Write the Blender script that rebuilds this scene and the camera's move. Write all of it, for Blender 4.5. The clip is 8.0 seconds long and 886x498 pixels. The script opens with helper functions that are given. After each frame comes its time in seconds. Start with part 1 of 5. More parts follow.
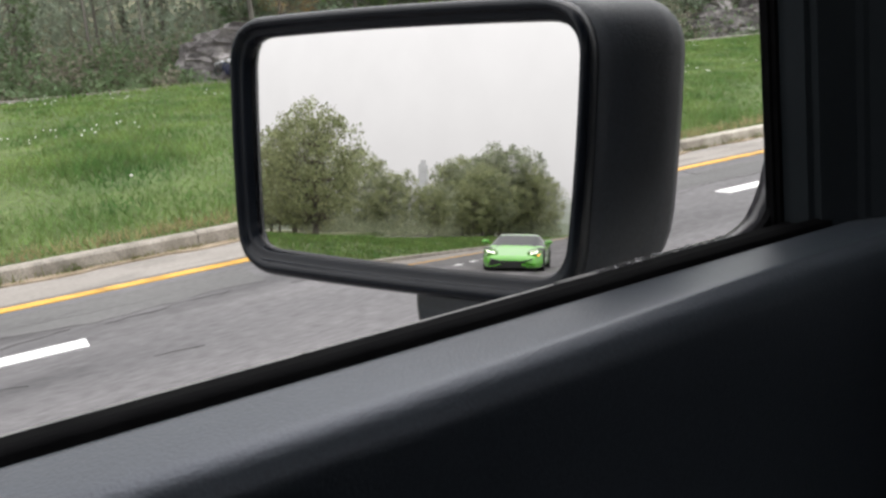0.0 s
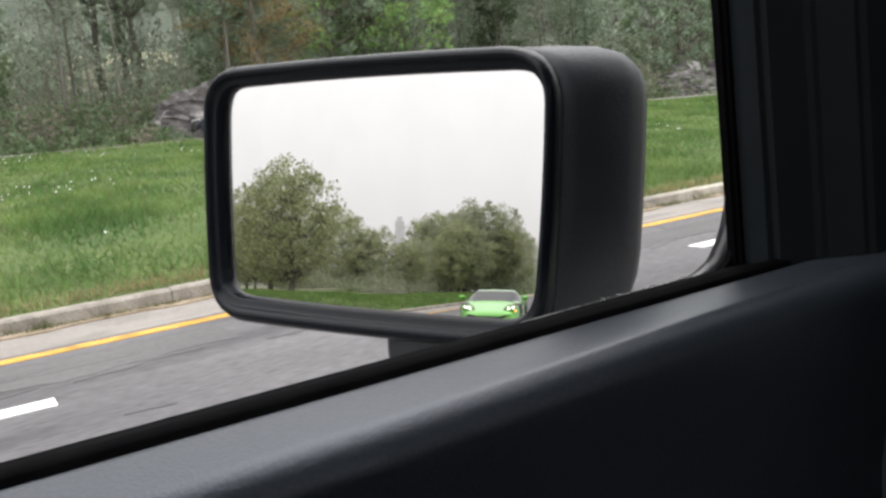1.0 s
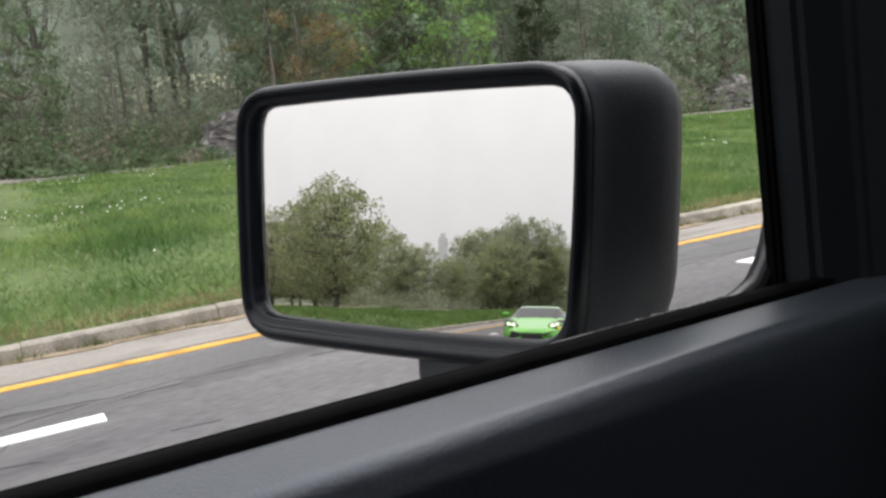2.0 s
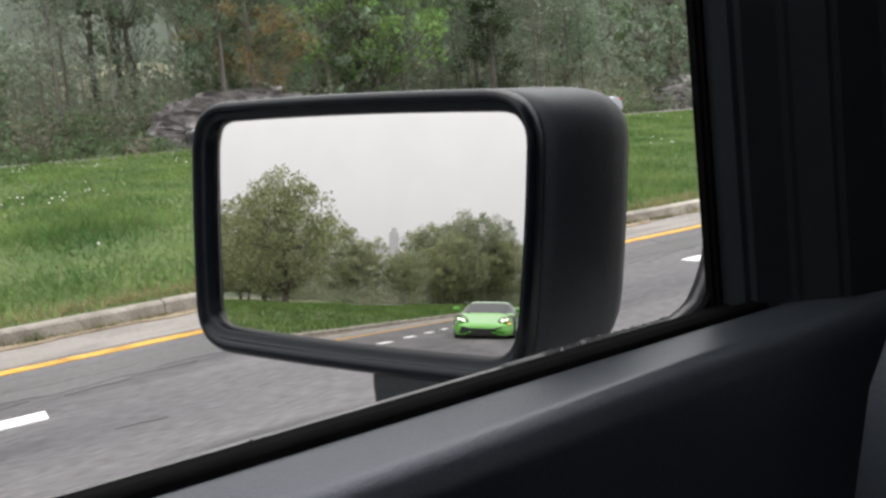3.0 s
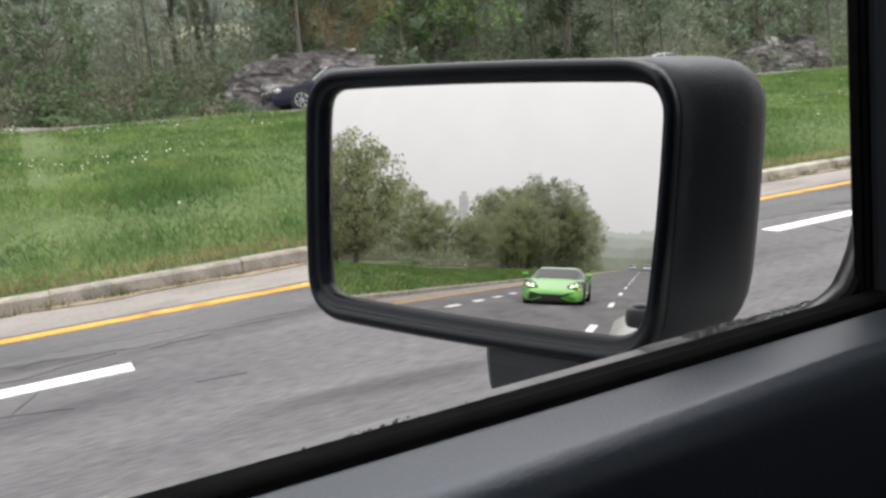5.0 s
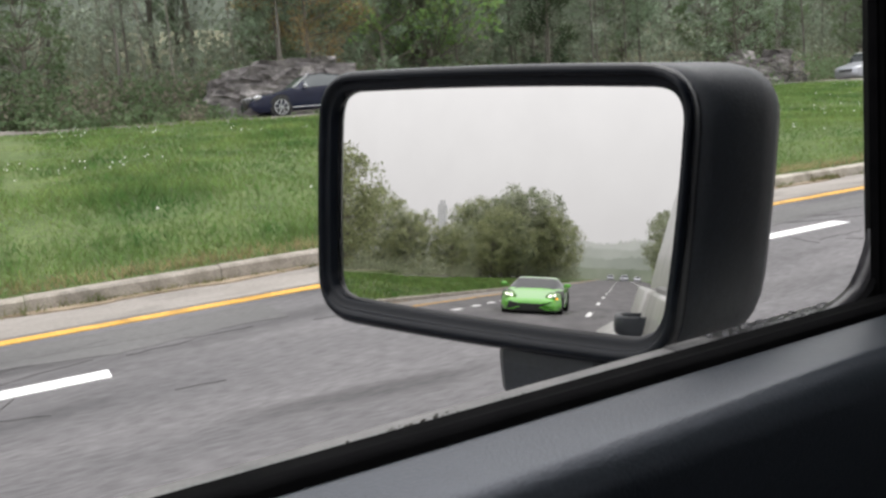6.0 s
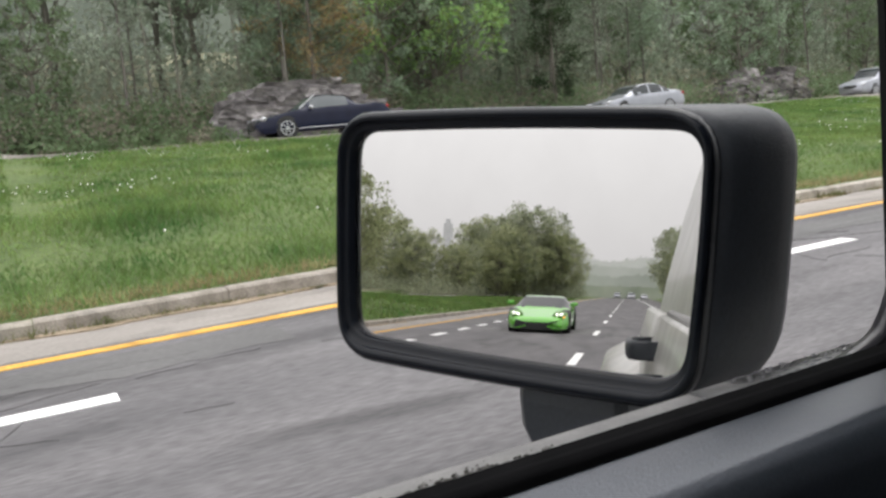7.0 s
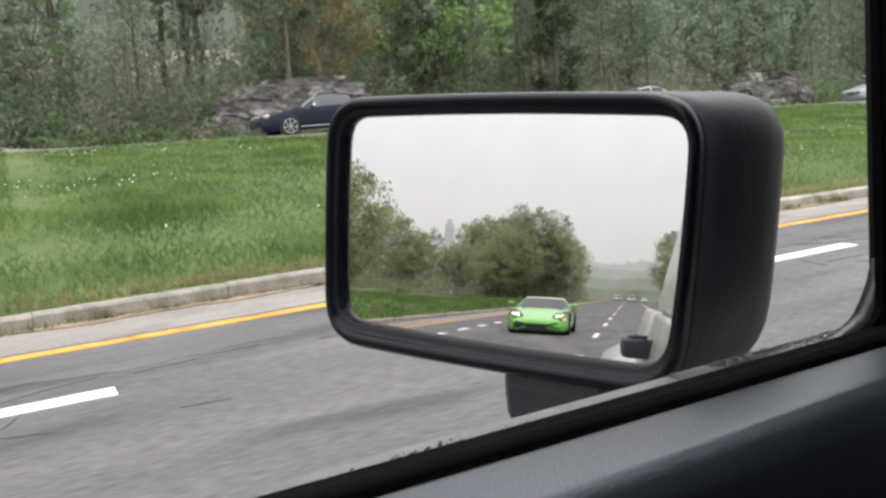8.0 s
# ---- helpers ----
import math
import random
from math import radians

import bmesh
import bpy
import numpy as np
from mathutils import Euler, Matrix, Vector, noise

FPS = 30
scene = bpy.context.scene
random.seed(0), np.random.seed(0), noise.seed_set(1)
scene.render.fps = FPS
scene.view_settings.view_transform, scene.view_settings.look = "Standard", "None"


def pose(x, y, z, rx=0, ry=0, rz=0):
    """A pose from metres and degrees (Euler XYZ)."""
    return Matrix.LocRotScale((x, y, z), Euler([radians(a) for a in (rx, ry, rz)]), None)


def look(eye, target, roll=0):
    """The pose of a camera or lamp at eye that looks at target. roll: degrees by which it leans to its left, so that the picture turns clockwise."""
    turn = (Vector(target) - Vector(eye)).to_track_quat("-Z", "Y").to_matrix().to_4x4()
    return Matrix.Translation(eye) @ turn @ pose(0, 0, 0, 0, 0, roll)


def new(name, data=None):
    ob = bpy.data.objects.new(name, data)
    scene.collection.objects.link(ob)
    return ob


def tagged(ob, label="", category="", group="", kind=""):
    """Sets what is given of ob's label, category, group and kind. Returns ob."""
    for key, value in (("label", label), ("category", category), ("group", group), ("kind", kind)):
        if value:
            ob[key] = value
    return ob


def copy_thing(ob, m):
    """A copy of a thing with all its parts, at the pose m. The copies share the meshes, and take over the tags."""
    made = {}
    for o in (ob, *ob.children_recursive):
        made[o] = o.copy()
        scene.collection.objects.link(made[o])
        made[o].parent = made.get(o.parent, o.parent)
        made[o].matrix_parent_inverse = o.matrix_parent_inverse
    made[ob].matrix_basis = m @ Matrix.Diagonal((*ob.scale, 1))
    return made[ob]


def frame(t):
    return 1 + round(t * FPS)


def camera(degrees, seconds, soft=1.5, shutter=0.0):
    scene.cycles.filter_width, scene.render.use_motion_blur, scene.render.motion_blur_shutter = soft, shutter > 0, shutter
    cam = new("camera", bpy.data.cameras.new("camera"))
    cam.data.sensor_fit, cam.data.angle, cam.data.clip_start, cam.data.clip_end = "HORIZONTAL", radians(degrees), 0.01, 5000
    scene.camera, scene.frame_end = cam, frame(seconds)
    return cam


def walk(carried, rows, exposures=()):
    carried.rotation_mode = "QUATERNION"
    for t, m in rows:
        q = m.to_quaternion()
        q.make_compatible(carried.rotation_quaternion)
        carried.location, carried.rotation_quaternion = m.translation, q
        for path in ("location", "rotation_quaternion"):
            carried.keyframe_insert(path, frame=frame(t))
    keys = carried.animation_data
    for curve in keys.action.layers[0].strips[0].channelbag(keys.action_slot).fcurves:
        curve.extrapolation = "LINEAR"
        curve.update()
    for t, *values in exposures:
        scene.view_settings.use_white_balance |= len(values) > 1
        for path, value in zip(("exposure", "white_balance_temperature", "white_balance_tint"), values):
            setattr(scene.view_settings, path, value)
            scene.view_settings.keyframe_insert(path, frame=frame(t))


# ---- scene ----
def eye(x, y, z, yaw, pitch, roll):
    return pose(x, y, z, 0, 0, yaw) @ pose(0, 0, 0, 90 + pitch) @ pose(0, 0, 0, 0, 0, roll)


# t, x, y, z, yaw to the left of straight ahead, pitch, roll
WALK = [
    (0.00, -0.0029, 0.0034, 1.3668, 61.25, -11.53, -6.70),
    (0.20, 0.0028, 0.0038, 1.3656, 60.30, -11.86, -7.17),
    (0.50, 0.0061, 0.0149, 1.3698, 59.31, -11.00, -7.09),
    (0.80, 0.0068, 0.0074, 1.3609, 57.93, -10.00, -6.56),
    (1.00, 0.0038, 0.0031, 1.3603, 59.15, -7.83, -6.60),
    (1.20, 0.0003, 0.0053, 1.3580, 59.32, -7.01, -6.41),
    (1.50, -0.0007, 0.0091, 1.3495, 61.53, -5.87, -6.72),
    (1.70, 0.0001, 0.0139, 1.3527, 62.11, -6.06, -7.10),
    (2.80, 0.0064, 0.0101, 1.3737, 60.49, -7.67, -6.57),
    (3.00, 0.0110, 0.0075, 1.3751, 58.66, -7.08, -6.35),
    (3.30, 0.0019, 0.0072, 1.3621, 58.35, -7.79, -6.36),
    (3.50, -0.0009, 0.0063, 1.3651, 57.74, -7.97, -6.47),
    (4.00, 0.0020, 0.0094, 1.3637, 58.82, -8.27, -5.80),
    (4.20, 0.0031, 0.0027, 1.3702, 57.60, -8.62, -5.86),
    (4.50, 0.0000, 0.0000, 1.3790, 58.37, -7.12, -5.41),
    (4.70, -0.0043, -0.0076, 1.3770, 60.07, -7.90, -5.56),
    (5.00, -0.0128, -0.0129, 1.3827, 63.78, -9.09, -5.92),
    (5.20, -0.0226, -0.0321, 1.3773, 62.95, -10.22, -5.09),
    (6.30, -0.0196, -0.0354, 1.3818, 62.15, -8.09, -5.41),
    (6.50, -0.0207, -0.0307, 1.3808, 62.33, -7.99, -5.59),
    (6.80, -0.0223, -0.0342, 1.3785, 63.09, -8.70, -5.84),
    (7.00, -0.0227, -0.0421, 1.3952, 62.49, -7.27, -5.69),
    (7.30, -0.0142, -0.0433, 1.4054, 63.05, -2.94, -5.24),
    (7.50, -0.0143, -0.0401, 1.4075, 62.20, -4.70, -5.65),
    (7.80, -0.0172, -0.0375, 1.3937, 62.04, -6.01, -5.10),
    (8.00, -0.0171, -0.0359, 1.3849, 62.57, -7.24, -4.85),
]

cam = camera(56.8, 8.0, soft=2.8)
walk(cam, [(r[0], eye(*r[1:])) for r in WALK],
     exposures=((0.0, 0.50), (0.5, 0.48), (1.0, 0.62), (1.5, 0.52), (3.0, 0.41), (3.5, 0.45), (4.0, 0.46), (4.5, 0.50), (5.0, 0.46), (6.5, 0.38), (7.0, 0.40), (7.5, 0.52), (8.0, 0.52)))

# ---- light: bright overcast ----
world = bpy.data.worlds.new("overcast")
scene.world = world
world.use_nodes = True
wn, wl = world.node_tree.nodes, world.node_tree.links
sky = wn.new("ShaderNodeTexSky")
sky.sky_type, sky.sun_disc = "NISHITA", False
sky.sun_elevation, sky.sun_rotation = radians(58), radians(200)
sky.dust_density = 6
grey = wn.new("ShaderNodeMixRGB")
grey.inputs[0].default_value = 0.97
grey.inputs[2].default_value = (13.6, 13.5, 13.6, 1)
wl.new(sky.outputs[0], grey.inputs[1])
# an overcast sky is about three times as bright overhead as at the horizon
way = wn.new("ShaderNodeTexCoord")
split = wn.new("ShaderNodeSeparateXYZ")
rise = wn.new("ShaderNodeMapRange")
rise.inputs[1].default_value, rise.inputs[2].default_value = 0.0, 1.0
rise.inputs[3].default_value, rise.inputs[4].default_value = 0.55, 1.65
shade = wn.new("ShaderNodeMixRGB")
shade.blend_type, shade.inputs[0].default_value = "MULTIPLY", 1
wl.new(way.outputs["Generated"], split.inputs[0])
wl.new(split.outputs["Z"], rise.inputs[0])
wl.new(grey.outputs[0], shade.inputs[1])
wl.new(rise.outputs[0], shade.inputs[2])
wl.new(shade.outputs[0], wn["Background"].inputs[0])
wn["Background"].inputs[1].default_value = 0.1
sun_data = bpy.data.lights.new("sun", "SUN")
sun_data.energy, sun_data.angle, sun_data.color = 0.7, radians(40), (1, 0.97, 0.93)
sun = new("sun", sun_data)
sun.matrix_world = look((0, 0, 30), (8, -14, 0))


# ---- materials ----
def mat(name, col, rough=0.6, metal=0.0, col2=None, scale=8.0, detail=6.0, bump=0.0, bscale=60.0, stretch=(1, 1, 1), spec=0.5,
        fine=0.0, fscale=120.0, rand=0.0, island=False, coat=0.0, blotch=0.0, bsize=0.6):
    m = bpy.data.materials.new(name)
    m.use_nodes = True
    n, l = m.node_tree.nodes, m.node_tree.links
    b = n["Principled BSDF"]
    b.inputs["Base Color"].default_value = (*col, 1)
    b.inputs["Roughness"].default_value = rough
    b.inputs["Metallic"].default_value = metal
    b.inputs["Specular IOR Level"].default_value = spec
    b.inputs["Coat Weight"].default_value = coat
    geo = n.new("ShaderNodeNewGeometry")
    tc = n.new("ShaderNodeMapping")
    tc.inputs["Scale"].default_value = stretch
    l.new(geo.outputs["Position"], tc.inputs[0])
    out = None
    if col2:
        t = n.new("ShaderNodeTexNoise")
        t.inputs["Scale"].default_value, t.inputs["Detail"].default_value = scale, detail
        l.new(tc.outputs[0], t.inputs["Vector"])
        r = n.new("ShaderNodeValToRGB")
        r.color_ramp.elements[0].position, r.color_ramp.elements[1].position = 0.32, 0.68
        r.color_ramp.elements[0].color, r.color_ramp.elements[1].color = (*col, 1), (*col2, 1)
        l.new(t.outputs["Fac"], r.inputs[0])
        out = r.outputs[0]
    if fine:
        t = n.new("ShaderNodeTexNoise")
        t.inputs["Scale"].default_value, t.inputs["Detail"].default_value = fscale, 4
        l.new(tc.outputs[0], t.inputs["Vector"])
        mr = n.new("ShaderNodeMapRange")
        mr.inputs[1].default_value, mr.inputs[2].default_value = 0.3, 0.7
        mr.inputs[3].default_value, mr.inputs[4].default_value = 1 - fine, 1 + fine
        l.new(t.outputs["Fac"], mr.inputs[0])
        mx = n.new("ShaderNodeMixRGB")
        mx.blend_type, mx.inputs[0].default_value = "MULTIPLY", 1
        if out:
            l.new(out, mx.inputs[1])
        else:
            mx.inputs[1].default_value = (*col, 1)
        l.new(mr.outputs[0], mx.inputs[2])
        out = mx.outputs[0]
    if blotch:
        t = n.new("ShaderNodeTexNoise")
        t.inputs["Scale"].default_value, t.inputs["Detail"].default_value, t.inputs["Distortion"].default_value = bsize, 7, 0.6
        l.new(tc.outputs[0], t.inputs["Vector"])
        mr = n.new("ShaderNodeMapRange")
        mr.inputs[1].default_value, mr.inputs[2].default_value = 0.52, 0.68
        mr.inputs[3].default_value, mr.inputs[4].default_value = 1, 1 - blotch
        l.new(t.outputs["Fac"], mr.inputs[0])
        mx = n.new("ShaderNodeMixRGB")
        mx.blend_type, mx.inputs[0].default_value = "MULTIPLY", 1
        l.new(out, mx.inputs[1])
        l.new(mr.outputs[0], mx.inputs[2])
        out = mx.outputs[0]
    if rand:
        hs = n.new("ShaderNodeHueSaturation")
        if island:
            src = geo.outputs["Random Per Island"]
        else:
            src = n.new("ShaderNodeObjectInfo").outputs["Random"]
        mr = n.new("ShaderNodeMapRange")
        mr.inputs[3].default_value, mr.inputs[4].default_value = 1 - rand, 1 + rand
        l.new(src, mr.inputs[0])
        l.new(mr.outputs[0], hs.inputs["Value"])
        mh = n.new("ShaderNodeMapRange")
        mh.inputs[3].default_value, mh.inputs[4].default_value = 0.5 - rand * 0.06, 0.5 + rand * 0.06
        l.new(src, mh.inputs[0])
        l.new(mh.outputs[0], hs.inputs["Hue"])
        if out:
            l.new(out, hs.inputs["Color"])
        else:
            hs.inputs["Color"].default_value = (*col, 1)
        out = hs.outputs[0]
    if out:
        l.new(out, b.inputs["Base Color"])
    if bump:
        t = n.new("ShaderNodeTexNoise")
        t.inputs["Scale"].default_value, t.inputs["Detail"].default_value = bscale, 5
        l.new(tc.outputs[0], t.inputs["Vector"])
        bp = n.new("ShaderNodeBump")
        bp.inputs["Strength"].default_value, bp.inputs["Distance"].default_value = min(1, bump), 0.6 / bscale
        l.new(t.outputs["Fac"], bp.inputs["Height"])
        l.new(bp.outputs[0], b.inputs["Normal"])
    return m


def leaf_mat(name, col, col2, rand=0.35, scale=0.6):
    """Thin leaves: diffuse with light coming through, uneven from leaf to leaf and tree to tree."""
    m = mat(name, col, 0.55, col2=col2, scale=scale, detail=4, rand=rand, island=True, spec=0.25)
    n, l = m.node_tree.nodes, m.node_tree.links
    b = n["Principled BSDF"]
    tr = n.new("ShaderNodeBsdfTranslucent")
    src = b.inputs["Base Color"].links[0].from_socket
    l.new(src, tr.inputs[0])
    ms = n.new("ShaderNodeMixShader")
    ms.inputs[0].default_value = 0.64
    l.new(b.outputs[0], ms.inputs[1])
    l.new(tr.outputs[0], ms.inputs[2])
    l.new(ms.outputs[0], n["Material Output"].inputs[0])
    return m


def glow(name, col, power):
    m = mat(name, col, 0.3)
    b = m.node_tree.nodes["Principled BSDF"]
    b.inputs["Emission Color"].default_value = (*col, 1)
    b.inputs["Emission Strength"].default_value = power
    return m


PLASTIC = mat("grained_black_plastic", (0.0165, 0.0210, 0.0285), 0.50, col2=(0.0225, 0.0280, 0.0365), scale=14, bump=0.5, bscale=800, spec=0.62, fine=0.2, fscale=400)
BEZEL = mat("smooth_black_bezel", (0.0055, 0.0072, 0.0108), 0.27, spec=0.20, col2=(0.0075, 0.0098, 0.0142), scale=30, bump=0.08, bscale=900)
RUBBER = mat("black_rubber", (0.0025, 0.0025, 0.003), 0.9, spec=0.03, col2=(0.005, 0.005, 0.0055), scale=60, bump=0.2, bscale=500)
DOORTRIM = mat("dark_door_trim", (0.0205, 0.0250, 0.0310), 0.33, col2=(0.0240, 0.0288, 0.0352), scale=20, bump=0.30, bscale=850, spec=0.55, fine=0.2, fscale=700)
DOORTRIM.node_tree.nodes["Principled BSDF"].inputs["Specular Tint"].default_value = (0.83, 0.87, 1, 1)
LINING = mat("black_lining", (0.0102, 0.0128, 0.0152), 0.85, spec=0.10, col2=(0.0124, 0.0154, 0.0182), scale=30, bump=0.2, bscale=400)
PAINT = mat("dusty_pale_paint", (0.33, 0.325, 0.315), 0.34, col2=(0.47, 0.465, 0.45), scale=9, fine=0.06, fscale=90, coat=0.3)
BELTTRIM = mat("dusty_grey_belt_trim", (0.135, 0.134, 0.136), 0.5, col2=(0.20, 0.196, 0.193), scale=60, fine=0.15, fscale=500)
GRIT = mat("dark_wet_grit", (0.02, 0.02, 0.018), 0.4, col2=(0.07, 0.065, 0.055), scale=200, rand=0.5, island=True)
MIRROR = mat("mirror_silver", (0.625, 0.615, 0.608), 0.0, 1.0, col2=(0.605, 0.595, 0.588), scale=35)
GLASS_DARK = mat("dark_car_glass", (0.022, 0.027, 0.030), 0.10, spec=0.4)
GLASS_GREY = mat("grey_windscreen", (0.055, 0.065, 0.07), 0.08, spec=0.7)
ASPHALT = mat("worn_asphalt", (0.070, 0.0672, 0.0712), 0.85, col2=(0.126, 0.1195, 0.1240), scale=1.1, detail=9, bump=0.5, bscale=160, stretch=(1, 0.22, 1), fine=0.32, fscale=38, blotch=0.45, bsize=1.5)
TAR = mat("tar_seal", (0.05, 0.049, 0.05), 0.8, col2=(0.085, 0.083, 0.083), scale=6, bump=0.3, bscale=120)
PATCH = mat("dark_asphalt_patch", (0.062, 0.061, 0.062), 0.8, col2=(0.108, 0.105, 0.105), scale=1.2, detail=8, stretch=(1, 0.3, 1), bump=0.5, bscale=160, fine=0.25, fscale=60)
CONCRETE = mat("gutter_concrete", (0.185, 0.168, 0.152), 0.85, col2=(0.26, 0.238, 0.217), scale=1.4, detail=8, bump=0.4, bscale=120, fine=0.18, fscale=45, stretch=(1, 0.5, 1), blotch=0.25, bsize=2.5)
KERB = mat("weathered_kerb_stone", (0.20, 0.178, 0.145), 0.85, col2=(0.36, 0.33, 0.285), scale=4, detail=9, bump=0.4, bscale=70, fine=0.25, fscale=50, rand=0.15, blotch=0.4, bsize=2.2)
SAND = mat("swept_sand_and_debris", (0.20, 0.155, 0.10), 0.95, col2=(0.31, 0.25, 0.18), scale=5, bump=0.6, bscale=90, fine=0.3, fscale=80)
YELLOW = mat("yellow_line_paint", (0.52, 0.265, 0.02), 0.75, col2=(0.60, 0.34, 0.06), scale=7, fine=0.2, fscale=60, bump=0.3, bscale=150, blotch=0.4, bsize=3.5)
WHITE = mat("white_line_paint", (0.72, 0.72, 0.71), 0.7, col2=(0.86, 0.86, 0.85), scale=9, fine=0.1, fscale=60, bump=0.3, bscale=150)
TURF = mat("turf_soil", (0.055, 0.090, 0.022), 0.95, col2=(0.10, 0.135, 0.040), scale=0.7, detail=8, bump=0.8, bscale=12, fine=0.3, fscale=9)
LITTER = mat("woodland_floor", (0.12, 0.125, 0.075), 0.95, col2=(0.20, 0.19, 0.12), scale=0.5, detail=8, bump=0.8, bscale=9, fine=0.3, fscale=7)
ROCK = mat("grey_ledge_rock", (0.085, 0.078, 0.078), 0.9, col2=(0.29, 0.270, 0.268), scale=1.3, detail=10, bump=0.9, bscale=7, stretch=(1, 1, 2.2), fine=0.35, fscale=5, rand=0.30)
BARK = mat("grey_brown_bark", (0.10, 0.09, 0.075), 0.95, col2=(0.19, 0.175, 0.15), scale=3, bump=0.8, bscale=25, stretch=(1, 1, 0.25), rand=0.3)
PALEBARK = mat("pale_bark", (0.13, 0.122, 0.105), 0.9, col2=(0.24, 0.225, 0.195), scale=3, bump=0.6, bscale=25, stretch=(1, 1, 0.25), rand=0.3)
GRASS = leaf_mat("grass_blades", (0.062, 0.128, 0.034), (0.195, 0.268, 0.086), 0.4, 0.8)
WEED = leaf_mat("gutter_weed_leaves", (0.10, 0.13, 0.05), (0.20, 0.18, 0.09), 0.4, 2.0)
STRAW = leaf_mat("dry_grass", (0.26, 0.20, 0.11), (0.36, 0.29, 0.17), 0.3)
# first three are lifted and greyed so the colour carries the woods' haze
LEAF = [leaf_mat("hazed_spring_leaves_a", (0.25, 0.315, 0.22), (0.34, 0.42, 0.308)),
        leaf_mat("hazed_spring_leaves_b", (0.225, 0.295, 0.226), (0.3, 0.375, 0.292)),
        leaf_mat("hazed_spring_leaves_c", (0.29, 0.33, 0.259), (0.37, 0.415, 0.33)),
        leaf_mat("fresh_bright_leaves", (0.24, 0.38, 0.13), (0.34, 0.48, 0.19)),
        leaf_mat("brown_needles", (0.34, 0.25, 0.13), (0.45, 0.345, 0.19)),
        leaf_mat("dark_needles", (0.03, 0.055, 0.025), (0.055, 0.08, 0.035)),
        leaf_mat("brush_leaves", (0.155, 0.215, 0.12), (0.23, 0.295, 0.17)),
        leaf_mat("dry_brush", (0.27, 0.245, 0.20), (0.35, 0.32, 0.265))]
# next two paled further: mist over the trees behind, put into leaf colour
PALE_LEAF = leaf_mat("young_leaves_mist_paled", (0.235, 0.258, 0.138), (0.41, 0.44, 0.255))
MIST_LEAF = leaf_mat("young_leaves_mist_greyed", (0.235, 0.262, 0.172), (0.39, 0.42, 0.295))
WETRUBBER = mat("wet_black_rubber", (0.012, 0.012, 0.013), 0.3, col2=(0.035, 0.035, 0.036), scale=160, bump=0.3, bscale=400)
FOOT = mat("worn_grey_rubber", (0.022, 0.0215, 0.025), 0.36, col2=(0.040, 0.039, 0.044), scale=90, fine=0.2, fscale=500)
PUFF = mat("dandelion_puff", (0.72, 0.72, 0.68), 0.9)

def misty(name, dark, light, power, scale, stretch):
    """Mist put into colour for far woods: soft uneven grey-green, glowing for scattered daylight."""
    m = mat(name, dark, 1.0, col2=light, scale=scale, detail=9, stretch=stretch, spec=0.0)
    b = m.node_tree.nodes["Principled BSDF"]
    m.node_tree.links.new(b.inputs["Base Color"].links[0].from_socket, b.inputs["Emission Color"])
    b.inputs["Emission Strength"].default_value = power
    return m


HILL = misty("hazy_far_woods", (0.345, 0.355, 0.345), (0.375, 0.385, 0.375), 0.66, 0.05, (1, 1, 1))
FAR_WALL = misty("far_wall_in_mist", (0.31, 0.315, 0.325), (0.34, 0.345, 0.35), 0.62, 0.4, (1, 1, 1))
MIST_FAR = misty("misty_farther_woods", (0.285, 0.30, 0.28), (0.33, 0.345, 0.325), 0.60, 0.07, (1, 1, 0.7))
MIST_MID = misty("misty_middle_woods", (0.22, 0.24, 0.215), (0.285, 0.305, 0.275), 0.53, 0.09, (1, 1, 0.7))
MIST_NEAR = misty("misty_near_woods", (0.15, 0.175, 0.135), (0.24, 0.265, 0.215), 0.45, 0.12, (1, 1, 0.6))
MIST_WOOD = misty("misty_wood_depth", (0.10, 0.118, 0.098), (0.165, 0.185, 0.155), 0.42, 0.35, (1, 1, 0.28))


# ---- building helpers ----
def part(name, bm, material, parent=None, label="", smooth=False):
    me = bpy.data.meshes.new(name)
    bm.to_mesh(me)
    bm.free()
    if smooth:
        for p in me.polygons:
            p.use_smooth = True
    me.materials.append(material)
    ob = new(name, me)
    if parent:
        ob.parent = parent
    return tagged(ob, label)


def mesh_part(name, verts, faces, material, parent=None, label="", smooth=False):
    me = bpy.data.meshes.new(name)
    me.from_pydata([tuple(map(float, v)) for v in verts], [], [tuple(map(int, f)) for f in faces])
    me.update()
    if smooth:
        me.polygons.foreach_set("use_smooth", [True] * len(me.polygons))
    me.materials.append(material)
    ob = new(name, me)
    if parent:
        ob.parent = parent
    return tagged(ob, label)


def box(x0, x1, y0, y1, z0, z1, bevel=0.0, seg=2, bm=None):
    b = bm or bmesh.new()
    made = bmesh.ops.create_cube(b, size=1, matrix=Matrix.Translation(((x0 + x1) / 2, (y0 + y1) / 2, (z0 + z1) / 2)) @ Matrix.Diagonal((abs(x1 - x0), abs(y1 - y0), abs(z1 - z0), 1)))
    if bevel:
        edges = list({e for v in made["verts"] for e in v.link_edges})
        bmesh.ops.bevel(b, geom=edges, offset=bevel, segments=seg, affect="EDGES")
    return b


def thing(name, x, y, z, label, category, group="", kind="", yaw=0):
    ob = new(name)
    ob.empty_display_size = 0.2
    ob.matrix_world = pose(x, y, z, 0, 0, yaw)
    return tagged(ob, label, category, group, kind)


